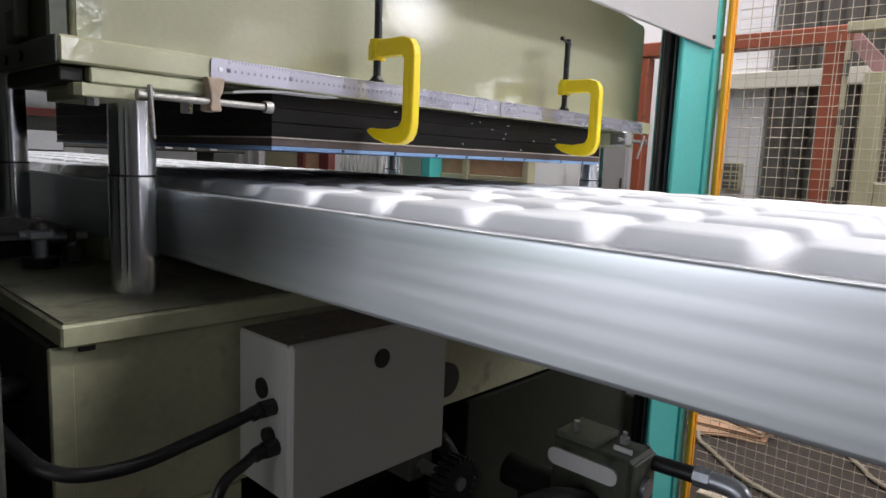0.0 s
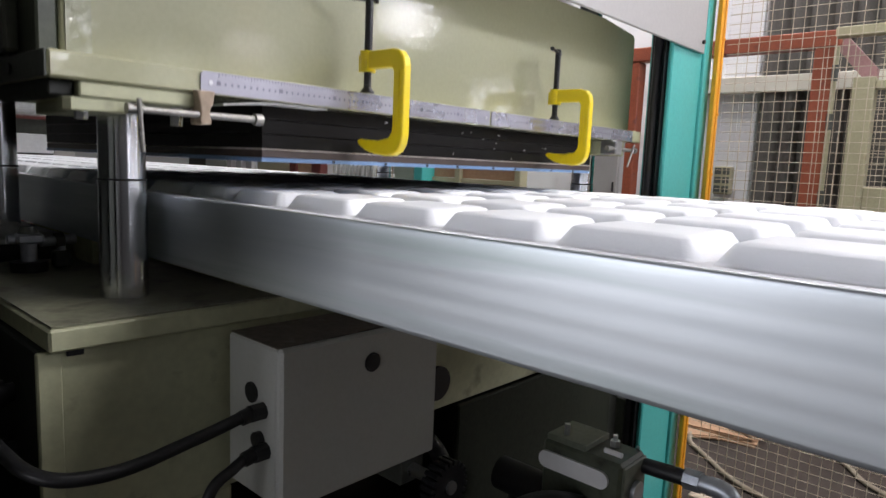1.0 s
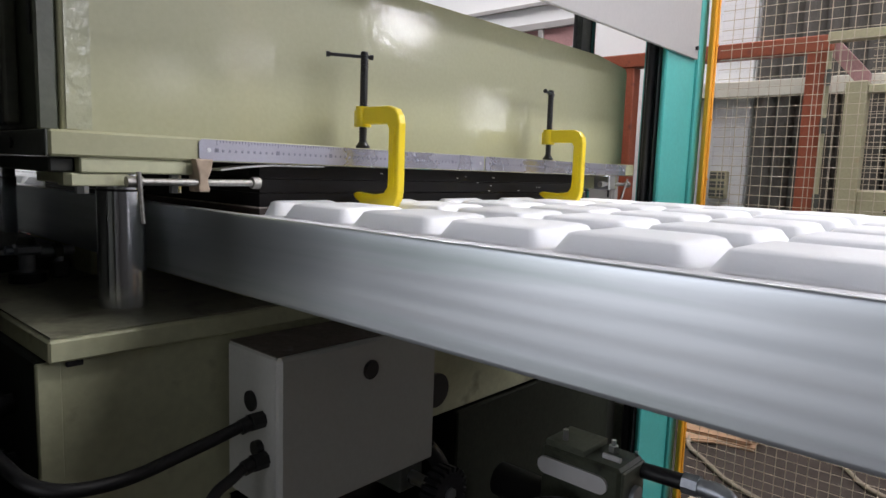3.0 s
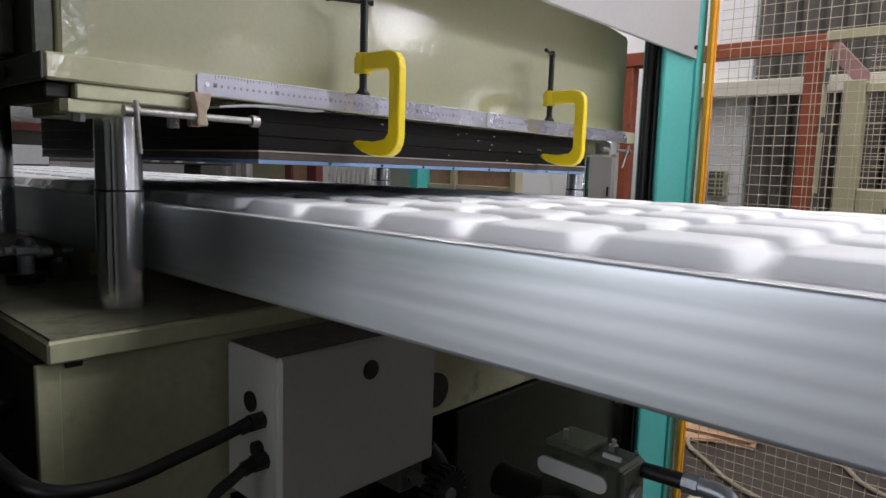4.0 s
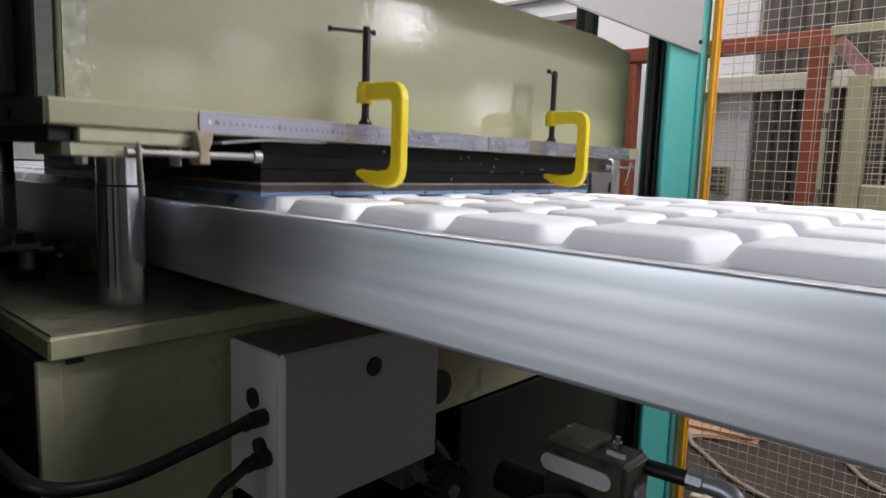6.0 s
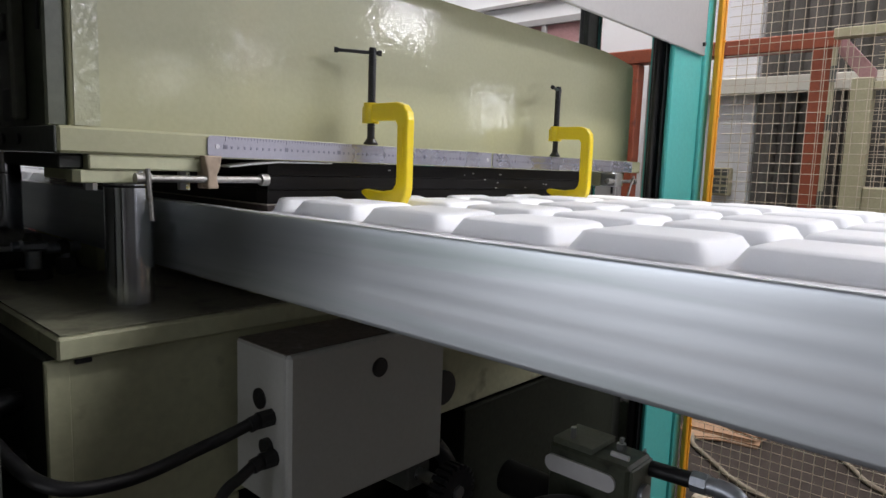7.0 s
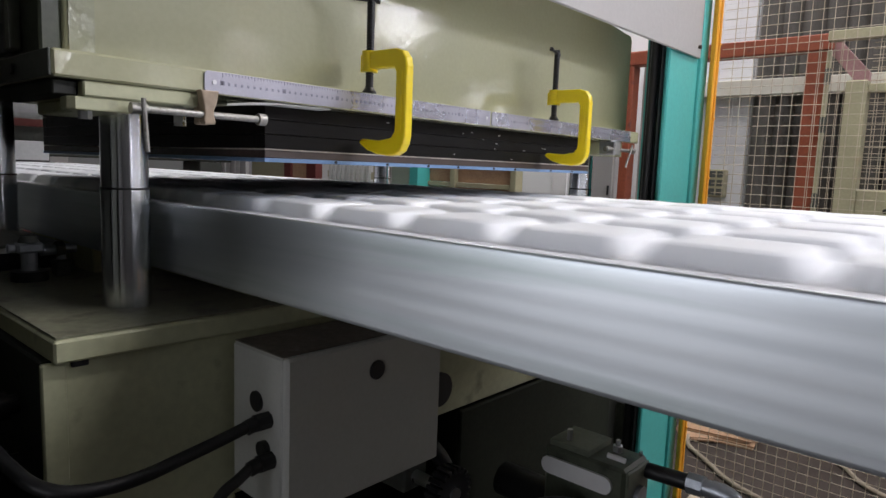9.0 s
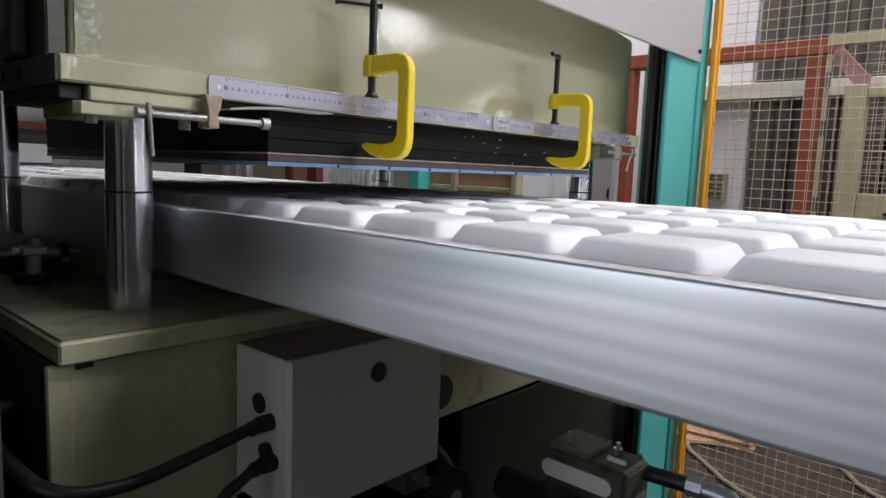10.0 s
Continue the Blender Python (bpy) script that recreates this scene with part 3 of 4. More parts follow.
# ---- conveyor rails ----
def conveyor_rail(name, x, sign):
    """A drawn aluminium side rail; sign is the way towards the machine's middle."""
    ribs = [(0.00004 * (1 + math.cos(2 * math.pi * (z - 0.984) / 0.0195)), z) for z in [0.984 + 0.0015 * k for k in range(61)]]
    prof = [(0.0012, 0.981)] + ribs + [(0.0, 1.0800), (0.0003, 1.0830), (0.0010, 1.0846), (0.0022, 1.0852), (0.0036, 1.0850), (0.0044, 1.0836), (0.0046, 1.064), (0.045, 1.0635), (0.045, 0.981)]
    r = thing(name, "drawn aluminium conveyor side rail", "conveyor rail", "conveyor rails")
    for y0, y1 in ((-4.3, 6.4),):
        part("profile", prism([(x + sign * u, v) for u, v in prof], "y", y0, y1), ALU, r, smooth=True)
    for y in (-3.9, -1.6, 2.6, 4.6, 6.1):
        part("leg", B(min(x + sign * 0.008, x + sign * 0.043), max(x + sign * 0.008, x + sign * 0.043), y, y + 0.05, 0, 0.981, 0.003), DARK_GREEN, r)
    return r


conveyor_rail("conveyor_rail", 0.44, 1)
conveyor_rail("conveyor_rail", 1.645, -1)

# ---- foam sheet with formed trays ----
PITCH_X, PITCH_Y, SHEET_Z = 0.199, 0.162, 1.070
TRAY_W, TRAY_L, TRAY_X, TRAY_Y = 0.142, 0.155, 0.642, 0.456
sheet = thing("foam_sheet", "white foam sheet with rows of formed trays", "foam sheet", at=pose(0, 0, 0))


def tray_mesh():
    bm = bmesh.new()
    w, l = TRAY_W, TRAY_L
    rings = []
    for inset, z in ((0.0, 0.0), (0.0016, 0.0010), (0.0030, 0.0032), (0.0112, 0.0182), (0.0122, 0.0196), (0.0182, 0.0217), (0.0196, 0.0220), (0.022, 0.0221)):
        ring = [bm.verts.new((x, y, z)) for x, y in rounded(w - 2 * inset, l - 2.5 * inset, max(0.005, 0.015 - 0.4 * inset), 4)]
        rings.append(ring)
    for a, b in zip(rings, rings[1:]):
        for k in range(len(a)):
            bm.faces.new((a[k], a[(k + 1) % len(a)], b[(k + 1) % len(a)], b[k]))
    inner = [bm.verts.new((v.co.x * 0.6, v.co.y * 0.6, 0.0220)) for v in rings[-1]]
    for k in range(len(inner)):
        bm.faces.new((rings[-1][k], rings[-1][(k + 1) % len(inner)], inner[(k + 1) % len(inner)], inner[k]))
    bm.faces.new(inner)
    return mesh_of("tray", bm, FOAM, True)


TRAY = tray_mesh()
ROWS_UP, ROWS_DOWN = 35, 22
part("web", B(0.4450, 1.6400, TRAY_Y - ROWS_DOWN * PITCH_Y, TRAY_Y + ROWS_UP * PITCH_Y, SHEET_Z - 0.003, SHEET_Z, 0), FOAM, sheet)
for x, sign in ((0.4452, 1), (1.6398, -1)):
    edge = [(x + sign * u, z) for u, z in ((0, 1.0815), (0, 1.0838), (0.003, 1.0848), (0.010, 1.0838), (0.050, 1.0735), (0.075, SHEET_Z + 0.0006), (0.075, SHEET_Z + 0.0002), (0.050, 1.0715))]
    part("edge_strip", prism(edge, "y", TRAY_Y - ROWS_DOWN * PITCH_Y, TRAY_Y + ROWS_UP * PITCH_Y), FOAM, sheet, "upturned sheet edge", smooth=True)
for j in range(-ROWS_DOWN, ROWS_UP):
    for i in range(5):
        ob = new("tray", TRAY)
        ob.parent = sheet
        ob.location = (TRAY_X + i * PITCH_X, TRAY_Y + j * PITCH_Y, SHEET_Z + 0.0003)

# ---- moving platen ----
platen = thing("press_platen", "glossy cream press platen above the sheet", "press platen")
part("flange", B(0.257, 1.755, 0.859, 2.02, 1.150, 1.182, 0.003), CREAM, platen)
plan = [(0.293 + 0.006 * (1 - math.sin(radians(a))), 0.93 + 0.006 * (1 - math.cos(radians(a)))) for a in range(0, 91, 30)]
body = part("body", prism(plan[::-1] + [(0.293, 1.95), (1.64, 1.95), (1.64, 0.93)], "z", 1.1825, 1.478), CREAM, platen, smooth=True)
part("edge_tape", B(0.2992, 0.330, 0.9285, 0.9298, 1.186, 1.47, 0), CLEAR_TAPE, platen, "wrinkled shiny tape along the edge")
part("end_cheek", prism([(1.64, 1.1825), (1.812, 1.1825), (1.812, 1.450), (1.803, 1.4615), (1.64, 1.478)], "y", 0.93, 1.95), CREAM, platen)
part("end_plate", B(0.268, 0.2925, 0.934, 1.68, 1.1825, 1.50, 0.003), OLIVE_DARK, platen, "dark green-grey end plate")
# Dark strip over the flange's cream side, painting in its shade.
part("flange_side_shade", B(0.2535, 0.2568, 0.861, 1.70, 1.1505, 1.1815, 0.001), DARK_GREEN, platen)
for y in (0.99, 1.06):
    part("bolt", rods(((0.2534, y, 1.166), (0.250, y, 1.166), 0.007, 6)), BLACK, platen)
part("slot", B(0.2655, 0.2679, 0.944, 0.954, 1.30, 1.345, 0.001), BLACK, platen)
part("slot", B(0.2605, 0.2679, 1.03, 1.09, 1.19, 1.235, 0.003), BLACK, platen)
part("end_rib", B(0.250, 0.2679, 1.00, 1.016, 1.19, 1.50, 0.003), OLIVE_PALE, platen)
part("end_pipe", rods(((0.242, 1.13, 1.235), (0.242, 1.13, 1.50), 0.017, 20), ((0.242, 1.13, 1.29), (0.242, 1.13, 1.30), 0.021, 20), ((0.242, 1.13, 1.36), (0.242, 1.13, 1.38), 0.023, 20)), ALU_PLATE, platen, "pale vertical pipe", smooth=True)
part("cross_bar", B(0.244, 0.2679, 1.0162, 1.1098, 1.30, 1.325, 0.003), DARK_GREEN, platen)
part("bracket_plate", B(0.291, 0.445, 0.863, 1.10, 1.1308, 1.1495, 0.002), CREAM_OLD, platen)
# Block added beside the bracket; its near black stands in for shade.
part("side_shade_block", B(0.262, 0.2905, 0.878, 1.10, 1.131, 1.1495, 0.002), DARK_OLD, platen, "dark block standing in for shade")
part("lug", prism([(0.283, 0.866), (0.350, 0.866), (0.350, 1.06), (0.300, 1.06), (0.300, 0.925), (0.276, 0.895), (0.276, 0.874)], "z", 1.1145, 1.1305, 0.002), CREAM_OLD, platen)
for x, y in ((0.300, 0.885), (0.42, 0.885)):
    part("bolt", rods(((x, y, 1.105), (x, y, 1.1298), 0.008, 6)), STEEL, platen)
part("bracket_plate", B(1.62, 1.74, 0.90, 1.10, 1.112, 1.1495, 0.002), CREAM_OLD, platen)
for x, y in PILLARS:
    part("guide_rod", rods(((x, y, 1.010), (x, y, 1.1495), 0.0322, 40)), CHROME, platen, "polished chrome rod", smooth=True)


def tie_screw(x0, x1, y, z):
    r = part("tie_screw", rods(((x0, y, z), (x1, y, z), 0.0048, 14), ((x1 - 0.004, y, z), (x1 + 0.008, y, z), 0.0085, 10)), DULL_STEEL, platen, "dull steel clamping screw", smooth=True)
    part("collar", rods(((x0 - 0.012, y, z), (x0 + 0.008, y, z), 0.0072, 14)), DULL_STEEL, r, smooth=True)
    return r


tie = tie_screw(0.352, 0.522, 0.850, 1.121)
part("tommy_bar", rods(((0.353, 0.843, 1.134), (0.357, 0.843, 1.068), 0.0032, 10)), DULL_STEEL, tie, smooth=True)
part("clip", prism([(0.429, 1.153), (0.455, 1.153), (0.452, 1.136), (0.448, 1.128), (0.4475, 1.121), (0.450, 1.112), (0.449, 1.1085), (0.435, 1.1085), (0.433, 1.113), (0.4345, 1.122), (0.434, 1.130)], "y", 0.843, 0.8585, 0.002), TAPE, platen, "taped clip round the screw")
part("hanger", B(0.434, 0.450, 0.8595, 0.875, 1.108, 1.1495, 0.002), TAPE, platen)
tie2 = tie_screw(1.56, 1.70, 0.850, 1.127)
part("tommy_bar", rods(((1.688, 0.843, 1.142), (1.655, 0.843, 1.082), 0.003, 10)), DULL_STEEL, tie2, smooth=True)
part("clip", B(1.585, 1.62, 0.8425, 0.8895, 1.112, 1.1495, 0.003), STEEL, platen)

# the die: a hollow stack of boards with a blue edge below
die = thing("cutting_die", "black laminated cutting die with a blue lower edge", "cutting die")
DX0, DX1, DY0, DY1 = 0.562, 1.555, 0.90, 1.92


def die_ring(name, z0, z1, grow, material, label=""):
    """Four boards round the hollow of the die; returns the front one."""
    x0, x1, y0, y1, w = DX0 - grow, DX1 + grow, DY0 - grow, DY1 + grow, 0.03
    front = part(name, B(x0, x1, y0, y0 + w, z0, z1, 0.0008), material, die, label)
    part(name, B(x0, x1, y1 - w, y1, z0, z1, 0.0008), material, die, label)
    part(name, B(x0, x0 + w, y0 + w, y1 - w, z0, z1, 0.0008), material, die, label)
    part(name, B(x1 - w, x1, y0 + w, y1 - w, z0, z1, 0.0008), material, die, label)
    return front


zs = [1.1495, 1.126, 1.1035, 1.0815]
for k in range(3):
    die_ring("board", zs[k + 1] + 0.0003, zs[k] - 0.0002, random.uniform(-0.0004, 0.0004), DIE)
die_ring("worn_edge", 1.0794, 1.0812, 0.0012, DIE_EDGE, "pale worn board edge")
die_ring("board", 1.0672, 1.0792, -0.0005, DIE_BROWN)
blue = die_ring("backing_strip", 1.0605, 1.0670, 0.0008, BLUE, "blue plastic backing strip")
for x in (0.70, 0.82, 0.93, 1.02, 1.14, 1.22, 1.37, 1.47):
    part("screw", rods(((x, DY0 - 0.003, 1.064), (x, DY0 + 0.004, 1.064), 0.0025, 8)), BLACK, blue)
for k in range(14):
    x, z = random.uniform(0.6, 1.5), random.uniform(1.085, 1.14)
    part("chip", B(x, x + random.uniform(0.002, 0.007), DY0 - 0.0028, DY0 - 0.0014, z, z + 0.0018, 0), CLOTH, die)
part("top_lining", B(DX0 + 0.031, DX1 - 0.031, DY0 + 0.031, DY1 - 0.031, 1.140, 1.1492, 0), DIE, die)
shim = solid("paper_shim", prism([(0.478, 1.1375), (0.52, 1.1425), (0.56, 1.1462), (0.66, 1.1470), (0.66, 1.1490), (0.56, 1.1488), (0.515, 1.1452), (0.478, 1.1400)], "y", 0.864, 0.8985), CLOTH, "torn white paper shim above the die", "paper")


# ---- steel rules along the flange ----
def steel_rule(x0, x1, marks):
    r = thing("steel_rule", "long steel rule clamped along the flange" if marks else "plain steel rule clamped along the flange", "ruler", "steel rules")
    part("blade", prism([(x0 + 0.004, 1.1515), (x1, 1.1515), (x1, 1.1805), (x0 + 0.004, 1.1805), (x0, 1.1765), (x0, 1.1555)], "y", 0.8565, 0.8585), RULER, r)
    part("hole", rods(((x0 + 0.014, 0.8555, 1.166), (x0 + 0.014, 0.8564, 1.166), 0.0032, 16)), STEEL, r)
    part("hole", rods(((x1 - 0.012, 0.8555, 1.166), (x1 - 0.012, 0.8564, 1.166), 0.0032, 16)), STEEL, r)
    if marks:
        bm = bmesh.new()
        k = 0
        while x0 + 0.026 + k * 0.005 < x1 - 0.03:
            x = x0 + 0.026 + k * 0.005
            h = 0.006 if k % 10 == 0 else 0.0035
            box(bm, x, x + 0.0007, 0.8560, 0.85645, 1.1800 - h, 1.1800, 0)
            if k % 2 == 0:
                box(bm, x - 0.0014, x + 0.0014, 0.8560, 0.85645, 1.1635, 1.1672, 0)
            if k % 20 == 0:
                box(bm, x - 0.003, x + 0.003, 0.8560, 0.85645, 1.1630, 1.1690, 0)
            k += 1
        tagged(part("graduation", bm, INK, r), kind="stuff")
    return r


RULES = [steel_rule(0.441, 1.066, True), steel_rule(1.072, 1.700, True)]


# ---- yellow C-clamps ----
def c_clamp(x, y_screw, label):
    """The bow lies across the flange: jaws reach in over y, the spine stands in front."""
    c = thing("c_clamp", label, "clamp", "C-clamps on the platen flange")
    ys, yt = y_screw - 0.098, y_screw + 0.016
    outer = [(yt, 1.247), (yt - 0.02, 1.252), (ys + 0.028, 1.252), (ys + 0.012, 1.247), (ys + 0.003, 1.236), (ys, 1.222), (ys, 1.112), (ys + 0.003, 1.098), (ys + 0.011, 1.086), (ys + 0.024, 1.0795), (ys + 0.040, 1.078),
             (yt - 0.046, 1.0805), (yt - 0.022, 1.087), (yt - 0.006, 1.0955), (yt - 0.001, 1.1005), (yt - 0.002, 1.1035), (yt - 0.008, 1.1062), (yt - 0.016, 1.1055), (yt - 0.05, 1.1035), (ys + 0.034, 1.108), (ys + 0.026, 1.118), (ys + 0.025, 1.130), (ys + 0.025, 1.214), (ys + 0.03, 1.222), (yt - 0.022, 1.223), (yt, 1.219)]
    bow = part("bow", prism(outer, "x", x - 0.0085, x + 0.0085, 0.003), YELLOW, c)
    inner = [(ys + 0.009, 1.215), (ys + 0.009, 1.12), (ys + 0.0175, 1.12), (ys + 0.0175, 1.215)]
    part("web", prism(inner, "x", x - 0.0100, x - 0.0086), YELLOW, bow)
    part("boss", rods(((x, y_screw, 1.2185), (x, y_screw, 1.253), 0.0135, 20)), YELLOW, bow, smooth=True)
    scr = rods(((x, y_screw, 1.192), (x, y_screw, 1.345), 0.0062, 14))
    for k in range(30):
        z = 1.194 + k * 0.005
        rod(scr, (x, y_screw, z), (x, y_screw, z + 0.0022), 0.0071, 14)
    screw = part("screw", scr, BLACK, c, "black threaded screw", smooth=True)
    part("swivel_pad", rods(((x, y_screw, 1.1822), (x, y_screw, 1.1865), 0.0125, 18), ((x, y_screw, 1.1865), (x, y_screw, 1.193), 0.0115, 18, 0.0075)), BLACK, screw, smooth=True)
    a = radians(150 if x < 1 else 20)
    d = Vector((math.cos(a), math.sin(a), 0.0))
    p = Vector((x, y_screw, 1.337))
    if x < 1:
        e0, e1 = p - d * 0.012, p + d * 0.062
    else:
        e0, e1 = p - d * 0.058, p + d * 0.016
    part("tommy_bar", rods((e0, e1, 0.0030, 10), (e0 - d * 0.003, e0 + d * 0.003, 0.0047, 10), (e1 - d * 0.003, e1 + d * 0.003, 0.0047, 10)), BLACK, screw, smooth=True)
    return c


CLAMPS = [c_clamp(0.75, 0.874, "yellow C-clamp with a black screw on the flange"), c_clamp(1.331, 0.874, "yellow C-clamp with a black screw on the flange")]

# hydraulic rod above the platen
ram = thing("lift_rod", "dark polished lift rod on the platen", "lift rod")
part("rod", rods(((1.752, 1.045, 1.4785), (1.752, 1.045, 2.3), 0.033, 28)), DARK_CHROME, ram, smooth=True)
part("nut", rods(((1.752, 1.045, 1.4785), (1.752, 1.045, 1.485), 0.045, 6)), DARK_GREEN, ram)

# ---- junction cabinet under the rail ----
jb = thing("junction_cabinet", "grey steel junction cabinet fixed to the base", "cabinet")
part("body", B(0.483, 0.783, 0.7345, 0.858, 0.663, 0.889, 0.003), CABINET, jb)
part("gasket", B(0.4845, 0.7815, 0.7316, 0.7343, 0.664, 0.887, 0), BLACK, jb, "thin black door gasket")
door = part("door", B(0.480, 0.786, 0.717, 0.7315, 0.660, 0.892, 0.004), CABINET, jb)
part("lock", rods(((0.640, 0.7140, 0.846), (0.640, 0.7172, 0.846), 0.0125, 24)), BLACK, door, "round black lock", smooth=True)
part("lock_rim", rods(((0.640, 0.7155, 0.846), (0.640, 0.7171, 0.846), 0.0150, 24)), BLACK, door, smooth=True)
part("knockout", rods(((0.480, 0.794, 0.815), (0.4832, 0.794, 0.815), 0.015, 24)), BLACK, jb, "black knock-out plug", smooth=True)
part("knockout", rods(((0.7829, 0.80, 0.80), (0.790, 0.80, 0.80), 0.045, 24)), BLACK, jb, smooth=True)
# Top film: dust, with the rail's shade mixed into its colour.
part("dust_shade_film", B(0.486, 0.780, 0.737, 0.8575, 0.8892, 0.8905, 0), DUST_SHADE, jb, "brown dust on top, darkened for shade")
part("bracket", B(0.50, 0.77, 0.8582, 0.8735, 0.67, 0.86, 0.002), DARK_GREEN, jb)
for y, z in ((0.765, 0.796), (0.757, 0.740)):
    part("cable_gland", rods(((0.4828, y, z), (0.462, y, z), 0.0125, 8), ((0.462, y, z), (0.448, y, z - 0.003), 0.0105, 14)), RUBBER, jb, smooth=True)
part("plug", rods(((0.4828, 0.772, 0.752), (0.474, 0.772, 0.752), 0.012, 12)), RUBBER, jb, smooth=True)
solid("power_cable", tube([(0.450, 0.765, 0.795), (0.413, 0.768, 0.786), (0.364, 0.765, 0.780), (0.312, 0.76, 0.775), (0.268, 0.76, 0.775), (0.226, 0.77, 0.780), (0.202, 0.80, 0.788), (0.192, 0.85, 0.797), (0.19, 0.95, 0.79), (0.19, 1.1, 0.70), (0.19, 1.2, 0.4), (0.19, 1.22, 0.01)], 0.0085), RUBBER, "thick black power cable from the cabinet", "cable", smooth=True)
solid("power_cable", tube([(0.450, 0.757, 0.739), (0.426, 0.75, 0.732), (0.403, 0.745, 0.725), (0.388, 0.742, 0.708), (0.372, 0.742, 0.66), (0.36, 0.745, 0.58), (0.35, 0.75, 0.3), (0.34, 0.76, 0.01)], 0.0078), RUBBER, "black power cable hanging from the cabinet", "cable", smooth=True)
solid("hydraulic_hose", tube([(0.86, 0.80, 0.63), (0.88, 0.79, 0.60), (0.895, 0.775, 0.55), (0.90, 0.76, 0.48), (0.88, 0.74, 0.40), (0.83, 0.72, 0.30), (0.80, 0.72, 0.02)], 0.016, 12), RUBBER, "black hydraulic hose under the base", "hose", smooth=True)
solid("hydraulic_hose", tube([(0.80, 0.66, 0.50), (0.88, 0.63, 0.535), (0.96, 0.60, 0.545), (1.05, 0.57, 0.515), (1.12, 0.55, 0.47), (1.2, 0.53, 0.36), (1.22, 0.52, 0.02)], 0.022, 12), RUBBER, "thick black hydraulic hose below the rail", "hose", smooth=True)

solid("bolt", rods(((0.625, 0.868, 0.9312), (0.625, 0.868, 0.938), 0.006, 6)), STEEL, "small steel bolt head on the press bed", "bolt")
gear = thing("drive_gear", "dark toothed gear on a shaft below the cabinet", "gear")
wheel = part("wheel", rods(((0.82, 0.735, 0.585), (0.82, 0.705, 0.585), 0.038, 28)), BLACK, gear)
tooth_mesh = mesh_of("tooth", B(-0.004, 0.004, -0.015, 0.015, 0.036, 0.047, 0.0008), BLACK)
for k in range(22):
    ob = new("tooth", tooth_mesh)
    ob.parent = wheel
    ob.matrix_local = Matrix.Translation((0.82, 0.72, 0.585)) @ Matrix.Rotation(2 * math.pi * k / 22, 4, "Y")
part("shaft", rods(((0.82, 0.8735, 0.585), (0.82, 0.70, 0.585), 0.012, 16)), STEEL, gear, smooth=True)
part("bearing", B(0.79, 0.85, 0.80, 0.8735, 0.56, 0.6395, 0.003), DARK_GREEN, gear)

# gear motor under the base
gm = thing("gear_motor", "olive cast gear motor on a dark stand under the base", "gear motor")
# Housing side takes the shaded olive; its shade is in the colour.
part("housing", B(1.05, 1.147, 0.50, 0.668, 0.46, 0.622, 0.006), OLIVE_DARK, gm)
# Black colour here stands in for the dark under the bed.
part("motor_body", rods(((1.0985, 0.6682, 0.485), (1.0985, 0.80, 0.485), 0.036, 28)), RUBBER, gm, "motor body, black to hold the shade there", smooth=True)
part("cover_plate", prism([(u + 0.597, v + 0.5835) for u, v in rounded(0.150, 0.034, 0.0165, 5)], "x", 1.044, 1.0495), ALU_PLATE, gm, "bright rounded cover plate")
part("stand", B(1.07, 1.13, 0.54, 0.76, 0.0, 0.4595, 0.004), DARK_OLD, gm)
br = part("angle_bracket", B(1.052, 1.144, 0.575, 0.66, 0.6222, 0.634, 0.001), OLIVE, gm)
part("bolt", rods(((1.075, 0.63, 0.6342), (1.075, 0.63, 0.655), 0.006, 6)), STEEL, br)
part("handle", rods(((1.07, 0.545, 0.632), (1.07, 0.51, 0.632), 0.005, 10)), ALU_PLATE, gm, "bright lever")
part("bolt", rods(((1.12, 0.55, 0.6222), (1.12, 0.55, 0.634), 0.010, 6), ((1.12, 0.55, 0.634), (1.12, 0.55, 0.645), 0.005, 8)), STEEL, gm)
part("bolt", rods(((1.135, 0.51, 0.6222), (1.135, 0.51, 0.63), 0.004, 6)), STEEL, gm)
# Thin plate in lighter olive paints the light on the end face.
part("lit_end_face", B(1.054, 1.143, 0.4945, 0.4998, 0.465, 0.617, 0.003), OLIVE, gm, "end face in a lighter olive for light")
part("flange", rods(((1.10, 0.4943, 0.56), (1.10, 0.486, 0.56), 0.02, 24)), GALV, gm, smooth=True)

pipe = thing("drain_pipe", "dark pipe with a galvanised elbow and union", "pipe")
part("pipe", rods(((1.135, 0.499, 0.598), (1.135, 0.405, 0.603), 0.0150, 18)), RUBBER, pipe, smooth=True)
part("union", rods(((1.135, 0.416, 0.6025), (1.135, 0.388, 0.6035), 0.0200, 8)), GALV, pipe)
part("nipple", rods(((1.135, 0.388, 0.6035), (1.135, 0.372, 0.604), 0.0155, 18)), GALV, pipe, smooth=True)
part("elbow", tube([(1.135, 0.374, 0.604), (1.135, 0.352, 0.603), (1.135, 0.338, 0.596), (1.135, 0.332, 0.58), (1.135, 0.331, 0.56)], 0.0172, 16), GALV, pipe, smooth=True)
part("downpipe", rods(((1.135, 0.331, 0.562), (1.135, 0.331, 0.0), 0.0115, 18)), GALV, pipe, smooth=True)
part("collar", rods(((1.135, 0.331, 0.566), (1.135, 0.331, 0.55), 0.0175, 18)), GALV, pipe, smooth=True)

solid("apron_sheet", B(1.02, 1.70, 0.862, 0.8745, 0.0, 0.638, 0.003), OLIVE_BLACK, "dark olive steel sheet under the press bed", "machine panel")

# dark machine foot between the motor and the teal column
ft = thing("frame_foot", "dark green machine foot beside the column", "machine foot")
part("leg", B(1.785, 1.83, 0.853, 0.893, 0.0, 0.462, 0.004), OLIVE, ft)
